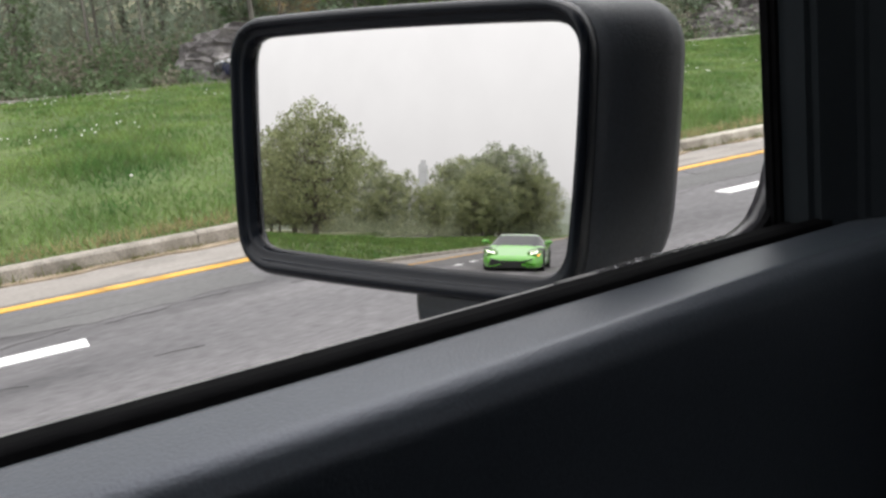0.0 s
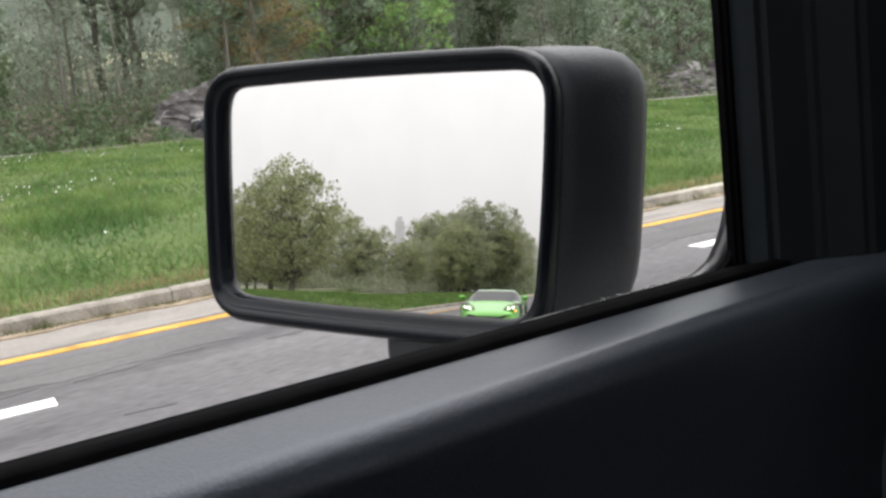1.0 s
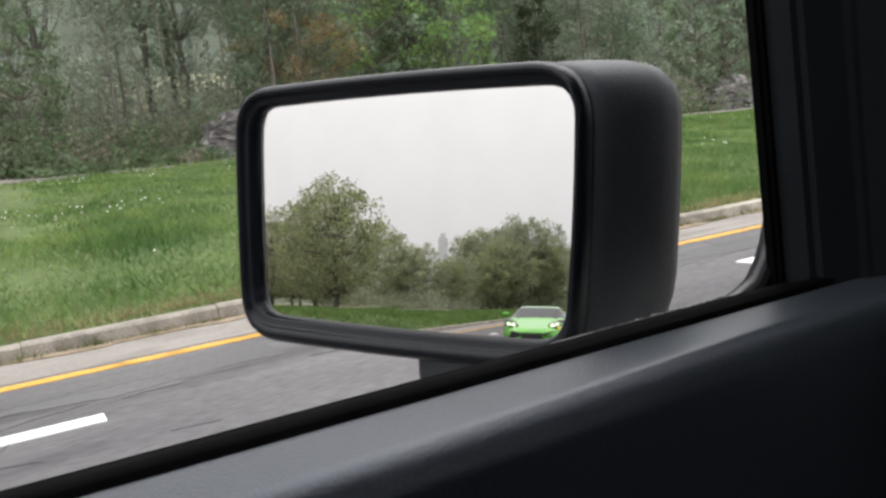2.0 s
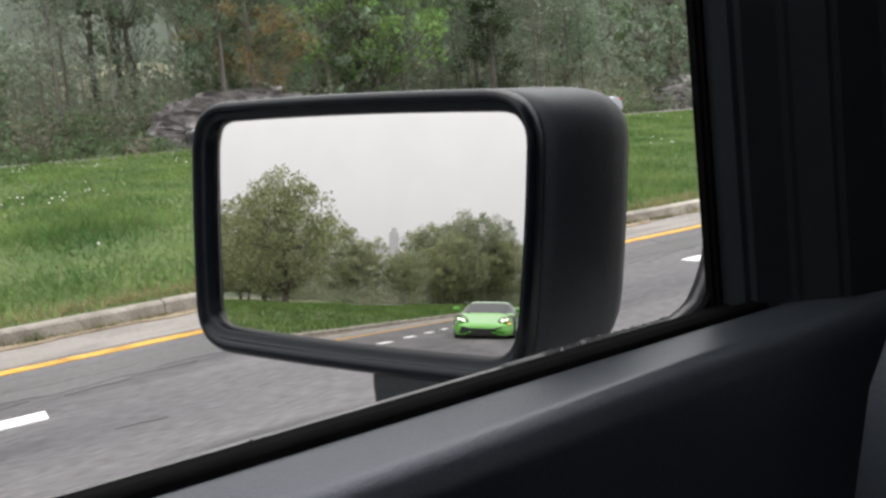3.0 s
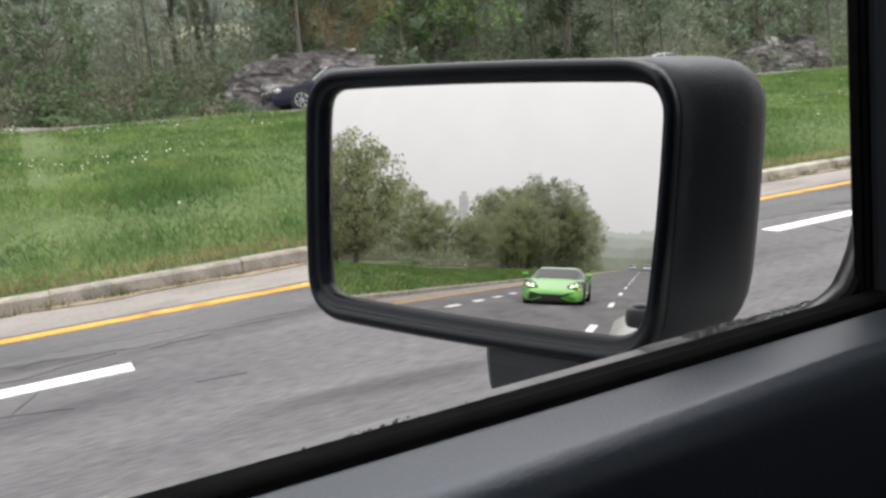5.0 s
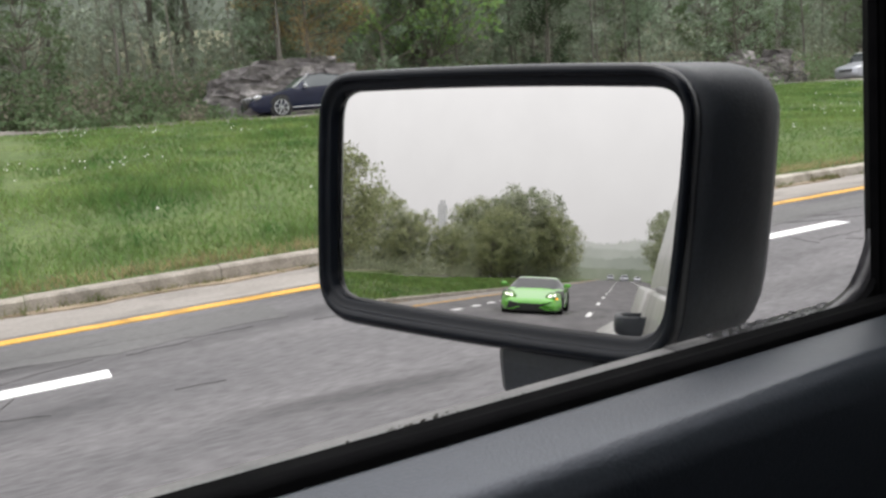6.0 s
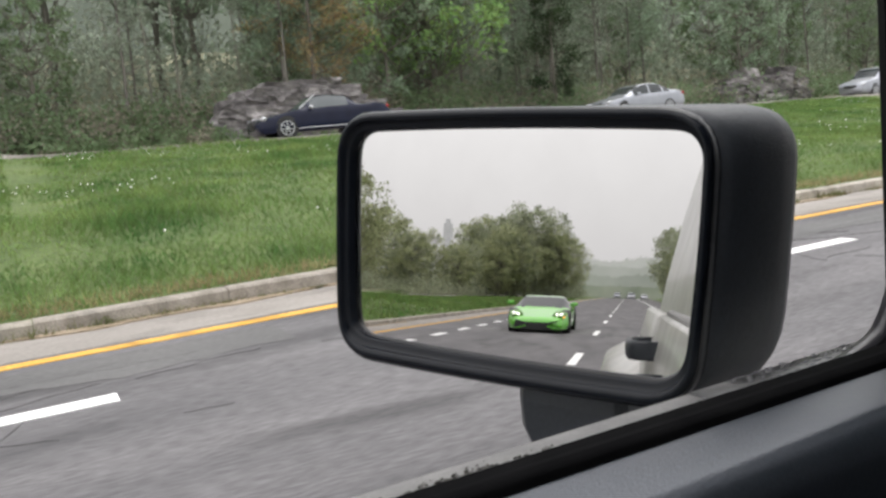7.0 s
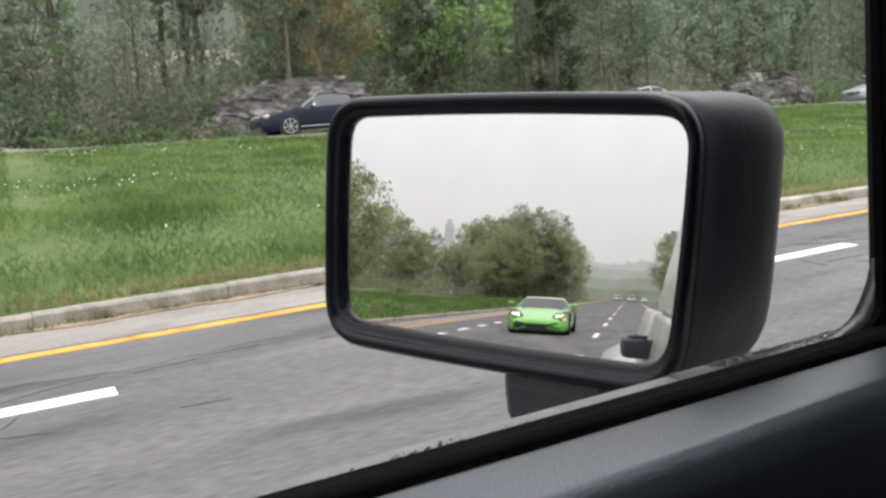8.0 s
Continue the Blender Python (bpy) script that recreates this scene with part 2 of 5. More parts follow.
def sweep(profile, y0, y1, steps=2, closed=True):
    """A profile in x and z run along y."""
    b = bmesh.new()
    rings = []
    for i in range(steps + 1):
        y = y0 + (y1 - y0) * i / steps
        rings.append([b.verts.new((x, y, z)) for x, z in profile])
    n = len(profile)
    for i in range(steps):
        for j in range(n if closed else n - 1):
            k = (j + 1) % n
            b.faces.new((rings[i][j], rings[i][k], rings[i + 1][k], rings[i + 1][j]))
    if closed:
        b.faces.new(rings[0][::-1])
        b.faces.new(rings[-1])
    bmesh.ops.recalc_face_normals(b, faces=b.faces)
    return b


def rings_mesh(rings, cap=True):
    """Joins closed rings of points, all of one length, one after another."""
    b = bmesh.new()
    rr = [[b.verts.new(p) for p in r] for r in rings]
    n = len(rr[0])
    for a, c in zip(rr, rr[1:]):
        for j in range(n):
            k = (j + 1) % n
            b.faces.new((a[j], a[k], c[k], c[j]))
    if cap:
        b.faces.new(rr[0][::-1])
        b.faces.new(rr[-1])
    bmesh.ops.recalc_face_normals(b, faces=b.faces)
    return b


def round_poly(corners, radius, seg=6):
    """A flat polygon's outline with rounded corners."""
    out = []
    n = len(corners)
    for i in range(n):
        p, a, c = Vector(corners[i]), Vector(corners[i - 1]), Vector(corners[(i + 1) % n])
        u, v = (a - p).normalized(), (c - p).normalized()
        r = radius[i] if isinstance(radius, tuple) else radius
        s, e = p + u * r, p + v * r
        for k in range(seg + 1):
            t = k / seg
            out.append((1 - t) ** 2 * s + 2 * t * (1 - t) * p + t * t * e)
    return out


def quick_mesh(name, verts, faces, material, parent=None, label=""):
    """A mesh from numpy arrays; faces all of one size."""
    me = bpy.data.meshes.new(name)
    n, k = faces.shape
    me.vertices.add(len(verts))
    me.vertices.foreach_set("co", np.asarray(verts, np.float32).ravel())
    me.loops.add(n * k)
    me.loops.foreach_set("vertex_index", faces.astype(np.int32).ravel())
    me.polygons.add(n)
    me.polygons.foreach_set("loop_start", np.arange(0, n * k, k, dtype=np.int32))
    me.update(calc_edges=True)
    me.materials.append(material)
    ob = new(name, me)
    if parent:
        ob.parent = parent
    return tagged(ob, label)


# ---- the lie of the land: x to the right, y ahead, z up; the road runs along y ----
KERB_X, YELLOW_X, DOT_X, LANE_X, EDGE_X = -8.5, -7.2, -5.55, -1.35, 2.35


def far_z(y):
    """Height of the opposite carriageway."""
    return 2.12 - 0.012 * y if y > 0 else 2.12 * max(0.0, 1 + y / 95) ** 1.2 + 0.10


def land(x, y):
    if x > KERB_X - 0.28:
        return -0.06 if x < 6.2 else -0.06 + min(2.5, (x - 6.2) * 0.10)
    zf = far_z(y)
    if x > -24.8:
        t = (KERB_X - 0.28 - x) / (24.8 + KERB_X - 0.28)
        t = max(0, min(1, t))
        bank = 0.13 + (zf - 0.13) * (t ** 0.85)
        return bank + 0.10 * noise.noise((x * 0.16, y * 0.11, 0)) * min(1, t * 5) * min(1, (1 - t) * 5)
    if x > -33.4:
        return zf - 0.06
    d = -33.4 - x
    return zf - 0.04 + min(d, 4) * 0.10 + min(max(0, d - 4) * 0.26, 9.5) * max(0.0, min(1.0, (y + 75) / 45)) + 0.5 * noise.noise((x * 0.09, y * 0.07, 3)) * min(1, d / 4)


def axis(*spans):
    out = []
    for a, b, step in spans:
        out += list(np.arange(a, b, step))
    return out + [spans[-1][1]]


gx = axis((-900, -200, 100), (-200, -70, 13), (-70, -33.4, 1.3), (-33.4, -33.3, 0.1), (-33.3, -24.9, 2.8), (-24.9, -24.8, 0.1), (-24.8, KERB_X - 0.28, 0.8), (KERB_X - 0.28, KERB_X - 0.2, 0.08), (KERB_X - 0.2, 6.2, 5), (6.2, 40, 3), (40, 900, 120))
gy = axis((-900, -300, 100), (-300, -90, 12), (-90, -10, 3), (-10, 60, 1.1), (60, 120, 5), (120, 300, 20), (300, 900, 120))
gv = [(x, y, land(x, y)) for y in gy for x in gx]
nx = len(gx)
turf_faces, wood_faces = [], []
for j in range(len(gy) - 1):
    for i in range(nx - 1):
        (wood_faces if gx[i + 1] < -37 else turf_faces).append((j * nx + i, j * nx + i + 1, (j + 1) * nx + i + 1, (j + 1) * nx + i))
ground = mesh_part("ground", gv, turf_faces + wood_faces, TURF, smooth=True)
ground.data.materials.append(LITTER)
ground.data.polygons.foreach_set("material_index", [0] * len(turf_faces) + [1] * len(wood_faces))
tagged(ground, "rough green grass banks and brown woodland floor", "ground", kind="structure")

road = mesh_part("road", [(x, y, 0) for y in (-420, 420) for x in (YELLOW_X - 0.18, 6.2)] + [(x, y, -0.3) for y in (-420, 420) for x in (YELLOW_X - 0.18, 6.2)],
                 [(0, 1, 3, 2), (4, 6, 7, 5), (0, 2, 6, 4), (1, 5, 7, 3)], ASPHALT)
tagged(road, "worn grey asphalt highway with sealed cracks", "road", kind="structure")
gutter = mesh_part("gutter", [(x, y, z) for y in (-420, 420) for x, z in ((KERB_X - 0.05, -0.012), (YELLOW_X - 0.18, 0.003), (YELLOW_X - 0.18, -0.25), (KERB_X - 0.05, -0.25))],
                   [(0, 1, 5, 4), (1, 2, 6, 5), (3, 0, 4, 7), (2, 3, 7, 6)], CONCRETE)
tagged(gutter, "pale concrete shoulder strip beside the kerb", "gutter", kind="structure")
far_road = mesh_part("far_road", [(x, y, far_z(y) + 0.06 - (0.13 if x in (-24.9, -33.3) else 0)) for y in gy if -300 <= y <= 300 for x in (-33.3, -33.2, -25.0, -24.9)],
                     [(4 * j + i, 4 * j + i + 1, 4 * j + i + 5, 4 * j + i + 4) for j in range(len([y for y in gy if -300 <= y <= 300]) - 1) for i in range(3)], CONCRETE)
tagged(far_road, "pale opposite carriageway beyond the grass median", "road", kind="structure")


def strip(name, x0, x1, y0, y1, z, material, label, parent, wob=0.0, steps=1, seed=0, taper=False):
    ys = np.linspace(y0, y1, steps + 1)
    w = [[wob * (noise.noise((y * 0.8, seed * 3.7, k)) * 1.6 + noise.noise((y * 5.0, seed * 1.9, k)) * 0.5) for k in (0, 5)] for y in ys]
    v, f = [], []
    for i, (y, (a, c)) in enumerate(zip(ys, w)):
        if taper:
            mid, k = (x0 + x1) / 2, min(1.0, 6 * i / steps, 6 * (steps - i) / steps)
            v += [(mid + a + (x0 - mid) * k, y, z), (mid + a + (x1 - mid) * k + 0.001, y, z)]
        else:
            v += [(x0 + a, y, z), (x1 + c, y, z)]
    n = len(v)
    v += [(p[0], p[1], z - 0.02) for p in v]
    for i in range(steps):
        k = 2 * i
        f += [(k, k + 1, k + 3, k + 2), (n + k, k, k + 2, n + k + 2), (k + 1, n + k + 1, n + k + 3, k + 3)]
    f += [(0, n, n + 1, 1), (n - 2, n - 1, 2 * n - 1, 2 * n - 2)]
    return mesh_part(name, v, f, material, parent, label)


strip("yellow_edge_line", YELLOW_X - 0.085, YELLOW_X + 0.085, -300, 300, 0.006, YELLOW, "", road, 0.006, 600, 1)
strip("white_edge_line", EDGE_X - 0.06, EDGE_X + 0.06, -300, 300, 0.006, WHITE, "", road, 0.004, 200, 2)
for k in range(-22, 30):
    y = -1.0 + 3.6 * k
    strip("lane_dash", DOT_X - 0.10, DOT_X + 0.10, y, y + 1.4, 0.006, WHITE, "", road, 0.006, 5, 30 + k)
for k in range(-18, 12):
    y = -17.2 + 11.0 * k
    strip("lane_dash", LANE_X - 0.08, LANE_X + 0.08, y, y + 3.0, 0.006, WHITE, "", road, 0.004, 5, 90 + k)

# sealed cracks and darker repairs
for i, (x, y0, y1, w) in enumerate(((-6.45, -8, 1.1, 0.010), (-6.2, 3.4, 13.0, 0.012))):
    strip("tar_seam", x - w, x + w, y0, y1, 0.0045, TAR, "", road, 0.085, 160, 200 + i, True)


def crack(x, y, heading, length, w, seed):
    """A thin wandering sealed crack, tapering at both ends."""
    rr = np.random.default_rng(seed)
    n = max(6, int(length / 0.09))
    p, v = np.array((x, y), float), []
    a = radians(heading)
    for k in range(n + 1):
        a += rr.normal(0, 0.28) - 0.35 * (a - radians(heading))
        side = np.array((-math.sin(a), math.cos(a))) * w * min(1.0, 5 * k / n, 5 * (n - k) / n) * rr.uniform(0.5, 1.3)
        v += [(p[0] - side[0], p[1] - side[1], 0.0045), (p[0] + side[0] + 0.0005, p[1] + side[1] + 0.0005, 0.0045)]
        p = p + np.array((math.cos(a), math.sin(a))) * length / n
    m = len(v)
    v += [(q[0], q[1], -0.01) for q in v]
    f = []
    for k in range(0, m - 2, 2):
        f += [(k, k + 1, k + 3, k + 2), (m + k, k, k + 2, m + k + 2), (k + 1, m + k + 1, m + k + 3, k + 3)]
    mesh_part("crack", v, f, TAR, road)


rc = np.random.default_rng(77)
for k in range(18):
    crack(rc.uniform(-7.0, -4.8), rc.uniform(-1.5, 9), rc.choice((90, 78, 104, 20, 165)) + rc.normal(0, 12), rc.uniform(0.25, 0.8), rc.uniform(0.002, 0.0045), 500 + k)
for k in range(9):
    crack(-5.95 + 0.05 * math.sin(k * 2.1), -3.5 + 1.35 * k, 90, 0.95 + 0.3 * math.sin(k), 0.0035, 620 + k)
for i, (x0, x1, y0, y1) in enumerate(((-6.9, -6.2, -9, 1.8), (-6.75, -6.05, 5.2, 13.5), (-6.6, -5.9, -60, -28))):
    strip("asphalt_patch", x0, x1, y0, y1, 0.0035, PATCH, "", road, 0.12, 90, 300 + i)
strip("sand_drift", KERB_X - 0.04, KERB_X + 0.13, -30, 40, 0.007, SAND, "", gutter, 0.20, 420, 400)

# kerb: stone lengths with joints between them
kerb = thing("kerb", KERB_X, 0, 0, "weathered stone kerb edging the grass median", "kerb", kind="structure")
stone = None
for k in range(-60, 60):
    L = 1.83
    b = sweep([(-0.22, -0.2), (-0.22, 0.125), (-0.20, 0.14), (-0.03, 0.135), (0.0, 0.115), (0.03, -0.2)], 0.004, L - 0.004, 3)
    for v in b.verts:
        v.co.x += 0.006 * noise.noise((v.co.x * 9, v.co.y * 3 + k % 5, v.co.z * 9))
        v.co.z += 0.006 * noise.noise((v.co.x * 7, v.co.y * 2 + 5 + k % 5, 1))
    if stone is None or k % 12 == 0:
        stone = part("kerb_stone", b, KERB, kerb)
        s = stone
    else:
        b.free()
        s = new("kerb_stone", stone.data)
        s.parent = kerb
    s.matrix_local = pose(0.008 * math.sin(k * 2.3), k * L, 0.006 * math.sin(k * 1.7), 0, 0, 0.25 * math.sin(k * 3.1))

# ---- the off-road vehicle that carries the camera ----
jeep = thing("off_road_vehicle", 0.4, -0.8, 0, "dusty pale off-road vehicle with black door trim inside", "car")
jinv = jeep.matrix_world.inverted()


def jpart(name, bm, material, label="", smooth=False):
    ob = part(name, bm, material, jeep, label, smooth)
    ob.matrix_parent_inverse = jinv
    return ob


WIN_Y = 0.3298
# the panel's shoulder: nearly level beside the seal, then rolling over into the face
shoulder = [(-0.243, 1.2), (-0.243, 1.2782), (-0.2410, 1.2803)]
for k in range(11):
    shoulder.append((-0.2400 + 0.0200 * k / 10, 1.2804 - 0.0040 * (0.75 * k / 10 + 0.25 * (k / 10) ** 2)))
for k in range(1, 29):
    a = radians(15 + 71 * k / 28)
    shoulder.append((-0.2200 + 0.0150 * (math.sin(a) - math.sin(radians(15))), 1.2764 - 0.0150 * (math.cos(radians(15)) - math.cos(a))))
shoulder += [(-0.2082, 1.2500), (-0.2060, 1.225), (-0.199, 1.19), (-0.178, 1.05), (-0.172, 0.75), (-0.243, 0.75)]
panel = sweep(shoulder, -1.0, 0.47, 40)
# towards the pillar the shoulder flattens and widens
for v in panel.verts:
    s = max(0.0, min(1.0, (v.co.y - 0.10) / 0.17))
    s = s * s * (3 - 2 * s)
    if v.co.z > 1.215 and v.co.x > -0.2400:
        k = min(1.0, (v.co.x + 0.2400) / 0.022) * min(1.0, (v.co.z - 1.215) / 0.03)
        v.co.z += 0.0050 * s * k
        v.co.x += 0.0050 * s * k
jpart("door_panel", panel, DOORTRIM, "dark grained plastic door panel", True)
jpart("inner_seal", sweep([(-0.268, 1.262), (-0.269, 1.277), (-0.264, 1.281), (-0.256, 1.2815), (-0.249, 1.2836), (-0.2445, 1.282), (-0.2435, 1.262)], -1.0, 0.345, 3), RUBBER, "black rubber window seal", True)
jpart("belt_trim", sweep([(-0.274, 1.25), (-0.274, 1.270), (-0.277, 1.2725), (-0.293, 1.2722), (-0.299, 1.269), (-0.303, 1.25)], -1.0, 0.216, 3), BELTTRIM, "dusty grey outer belt trim", True)
jpart("front_belt_trim", sweep([(-0.274, 1.25), (-0.274, 1.271), (-0.278, 1.2735), (-0.292, 1.2732), (-0.298, 1.269), (-0.302, 1.25)], 0.2165, 0.345, 3), WETRUBBER, "wet black belt trim below the mirror", True)


def plan_block(outline, z0, z1, bevel=0.0):
    b = rings_mesh([[(x, y, z0) for x, y in outline], [(x, y, z1) for x, y in outline]])
    if bevel:
        bmesh.ops.bevel(b, geom=list(b.edges), offset=bevel, segments=2, affect="EDGES")
    return b


jpart("pillar_trim", plan_block([(-0.262, WIN_Y + 0.004), (-0.248, WIN_Y + 0.008), (-0.238, WIN_Y + 0.03), (-0.222, WIN_Y + 0.045), (-0.215, WIN_Y + 0.075), (-0.19, WIN_Y + 0.10), (-0.13, 0.62), (-0.30, 0.62), (-0.30, WIN_Y + 0.05)], 1.0, 1.9, 0.003), LINING, "black windscreen pillar lining")
jpart("pillar_seal", plan_block([(-0.30, WIN_Y + 0.040), (-0.283, WIN_Y + 0.020), (-0.270, WIN_Y + 0.001), (-0.264, WIN_Y + 0.002), (-0.262, WIN_Y + 0.05), (-0.30, WIN_Y + 0.06)], 1.262, 1.86, 0.002), RUBBER, "black rubber pillar seal")
# rubber fillet where the window channel meets the belt
curve = [(WIN_Y + 0.0125, 1.3110), (WIN_Y + 0.0085, 1.3005), (WIN_Y + 0.0035, 1.2920), (WIN_Y - 0.0002, 1.2878)] + [(WIN_Y + 0.001 - 0.046 * (k / 10) ** 1.7, 1.2940 - 0.0210 * (k / 10) ** 0.55) for k in range(2, 11)]
arc = curve + [(WIN_Y - 0.048, 1.262), (WIN_Y + 0.016, 1.262), (WIN_Y + 0.016, 1.3110)]
wedge = [[(x, y + 0.0012, z - 0.0022 if k < len(curve) else z) for k, (y, z) in enumerate(arc)] for x in (-0.278, -0.2675)]
jpart("corner_seal", rings_mesh(wedge), RUBBER, "black rubber corner of the window seal")
foot = []
for k, (y, z) in enumerate(curve):
    th = 0.0055 * (1 - 0.075 * max(0, k - 3)) * min(1.0, 0.35 + 0.22 * k)
    foot.append([(-0.2795, y, z - 0.001), (-0.275, y - 0.0004, z), (-0.2715, y + 0.0008, z - th * 0.3), (-0.2705, y + th * 0.8, z - th), (-0.2795, y + th * 0.8, z - th)])
jpart("channel_foot", rings_mesh(foot), FOOT, "worn grey rubber window channel foot", True)
jpart("dashboard", sweep([(0.29, 1.10), (0.293, 1.215), (0.308, 1.262), (0.325, 1.284), (0.36, 1.296), (0.80, 1.30), (0.80, 0.8), (0.27, 0.8)], -0.172, 1.05, 2), PLASTIC, "black dashboard end", True)
dash = bpy.data.objects["dashboard"]
for v in dash.data.vertices:
    v.co = (v.co.y, v.co.x, v.co.z)
dash.data.flip_normals()
# unseen shell closing the cabin behind, above and across from the camera
jpart("cabin_roof", box(-0.018, 1.15, -1.7, 0.95, 1.84, 1.90), LINING)
jpart("cabin_floor", box(-0.24, 1.15, -1.7, 0.95, 0.55, 0.60), LINING)
# carried above the sill to narrow the light from the far windows
jpart("cabin_side", box(1.10, 1.15, -1.7, 0.95, 0.60, 1.64), LINING)
jpart("cabin_back", box(-0.02, 1.10, -1.75, -1.7, 0.60, 1.84), LINING)
# solid where the windscreen would be, added to keep its light off the door
jpart("windscreen_light_block", box(-0.13, 1.10, 0.90, 0.95, 0.60, 1.84), LINING)
jpart("door_pillar", box(-0.02, 0.0, -1.7, -0.50, 1.262, 1.84), LINING)
# outer skin: doors and a swelling rear quarter
jpart("front_door_skin", sweep([(-0.245, 0.62), (-0.31, 0.62), (-0.335, 0.8), (-0.338, 1.05), (-0.328, 1.18), (-0.311, 1.255), (-0.306, 1.262), (-0.26, 1.25)], -1.02, 0.55, 4), PAINT, "dusty pale painted door", True)
jpart("rear_door_skin", sweep([(-0.245, 0.62), (-0.32, 0.62), (-0.345, 0.8), (-0.347, 1.05), (-0.335, 1.18), (-0.315, 1.255), (-0.305, 1.262), (-0.26, 1.25)], -2.05, -1.03, 4), PAINT, "", True)
q = []
for k in range(9):
    a = k / 8
    s = math.sin(math.pi * (0.12 + 0.80 * a))
    q.append([(-0.24, -1.5 - 1.7 * a, 0.6), (-0.33 - 0.13 * s, -1.5 - 1.7 * a, 0.6), (-0.35 - 0.13 * s, -1.5 - 1.7 * a, 0.95 + 0.05 * s), (-0.34 - 0.11 * s, -1.5 - 1.7 * a, 1.03 + 0.06 * s), (-0.33 - 0.03 * s, -1.5 - 1.7 * a, 1.07 + 0.07 * s), (-0.24, -1.5 - 1.7 * a, 1.10 + 0.07 * s)])
q_rings = [list(r) for r in q]
jpart("rear_quarter", rings_mesh(q), PAINT, "pale rear wheel flare", True)
lean = [[(xo, -0.45, z), (xo + 0.012, -0.435, z), (xo + 0.03, -0.435, z), (xo + 0.03, -1.69, z), (xo + 0.004, -1.69, z)] for xo, z in ((-0.292, 1.262), (-0.276, 1.34), (-0.232, 1.52), (-0.150, 1.80))]
jpart("upper_body", rings_mesh(lean), PAINT)
jpart("roof_rail", box(-0.046, -0.020, -1.69, 0.4, 1.80, 1.90, 0.006), PAINT)
for y, hz in ((-0.42, 1.168), (-0.95, 1.196)):
    loop = []
    for k in range(28):
        a = 2 * math.pi * k / 28
        cx = -0.333 - 0.040 * math.copysign(abs(math.sin(a)) ** 0.55, math.sin(a))
        cy = y + 0.085 * math.copysign(abs(math.cos(a)) ** 0.55, math.cos(a))
        loop.append([(cx + 0.009 * math.copysign(abs(math.cos(t)) ** 0.7, math.cos(t)), cy, hz + 0.019 * math.copysign(abs(math.sin(t)) ** 0.7, math.sin(t))) for t in [2 * math.pi * q / 10 for q in range(10)]])
    b = bmesh.new()
    rr = [[b.verts.new(c) for c in r] for r in loop]
    for k in range(28):
        for q in range(10):
            b.faces.new((rr[k][q], rr[k][(q + 1) % 10], rr[(k + 1) % 28][(q + 1) % 10], rr[(k + 1) % 28][q]))
    bmesh.ops.recalc_face_normals(b, faces=b.faces)
    jpart("door_handle", b, PLASTIC, "black looped door handle", True)
jpart("roof_skin", box(-0.044, 1.17, -1.75, 0.55, 1.902, 1.93, 0.01), PAINT)
jpart("far_side_skin", box(1.152, 1.19, -1.75, 0.95, 0.60, 1.52, 0.01), PAINT)

# nose and tail of the vehicle
jpart("far_rear_quarter", rings_mesh([[(0.88 - x, y, z) for x, y, z in r] for r in q_rings]), PAINT, "pale rear wheel flare", True)
jpart("rear_tub", box(-0.235, 1.11, -3.12, -1.76, 0.60, 1.09, 0.03), PAINT)
jpart("bonnet", box(-0.06, 0.86, 0.96, 2.00, 0.80, 1.17, 0.045, 3), PAINT)
jpart("grille_panel", box(-0.09, 0.89, 2.003, 2.06, 0.60, 1.12, 0.02), PAINT)
for gx in range(7):
    jpart("grille_slot", box(0.155 + 0.07 * gx, 0.185 + 0.07 * gx, 2.055, 2.066, 0.74, 1.02, 0.004), RUBBER)
for x0, x1 in ((-0.44, -0.063), (0.863, 1.24)):
    jpart("front_fender", box(x0, x1, 0.98, 1.98, 0.82, 0.90, 0.03), PLASTIC)
jpart("front_bumper", box(-0.40, 1.20, 2.10, 2.26, 0.48, 0.66, 0.03), PLASTIC)

# ---- side mirror on its arm ----
GC = Vector((-0.4517, 0.2227, 1.3294))
GR, GU, GN = Vector((0.9097, 0.4107, -0.0617)), Vector((0.0106, 0.1254, 0.9921)), Vector((-0.4152, 0.9031, -0.1097))


def gl(u, v, w):
    return GC + GR * u + GU * v + GN * w


def outline(c, w, radius, seg=7, bow=0.0022):
    """A corner-rounded outline at depth w whose four sides swell a little outwards."""
    pts = round_poly([(x, y, 0) for x, y in c], radius, seg)
    full = []
    for k, p in enumerate(pts):
        full.append(p)
        if k % (seg + 1) == seg:
            q = pts[(k + 1) % len(pts)]
            full += [p + (q - p) * m / 7 for m in range(1, 7)]
    hx, hy = max(abs(p.x) for p in full), max(abs(p.y) for p in full)
    return [gl(p.x + math.copysign(bow, p.x) * (1 - (p.y / hy) ** 2) * min(1, abs(p.x) / hx * 1.2), p.y + math.copysign(bow, p.y) * (1 - (p.x / hx) ** 2) * min(1, abs(p.y) / hy * 1.2), w) for p in full]


PANE = [(-0.1265, 0.0725), (0.1238, 0.0672), (0.1170, -0.0664), (-0.1252, -0.0690)]
RIM = [(-0.1370, 0.0862), (0.1310, 0.0790), (0.1255, -0.0820), (-0.1340, -0.0868)]


def between(a, r0, r1, w):
    A, B = outline(RIM, w, r0), outline(PANE, w, r1)
    return [p + (q - p) * a for p, q in zip(A, B)]


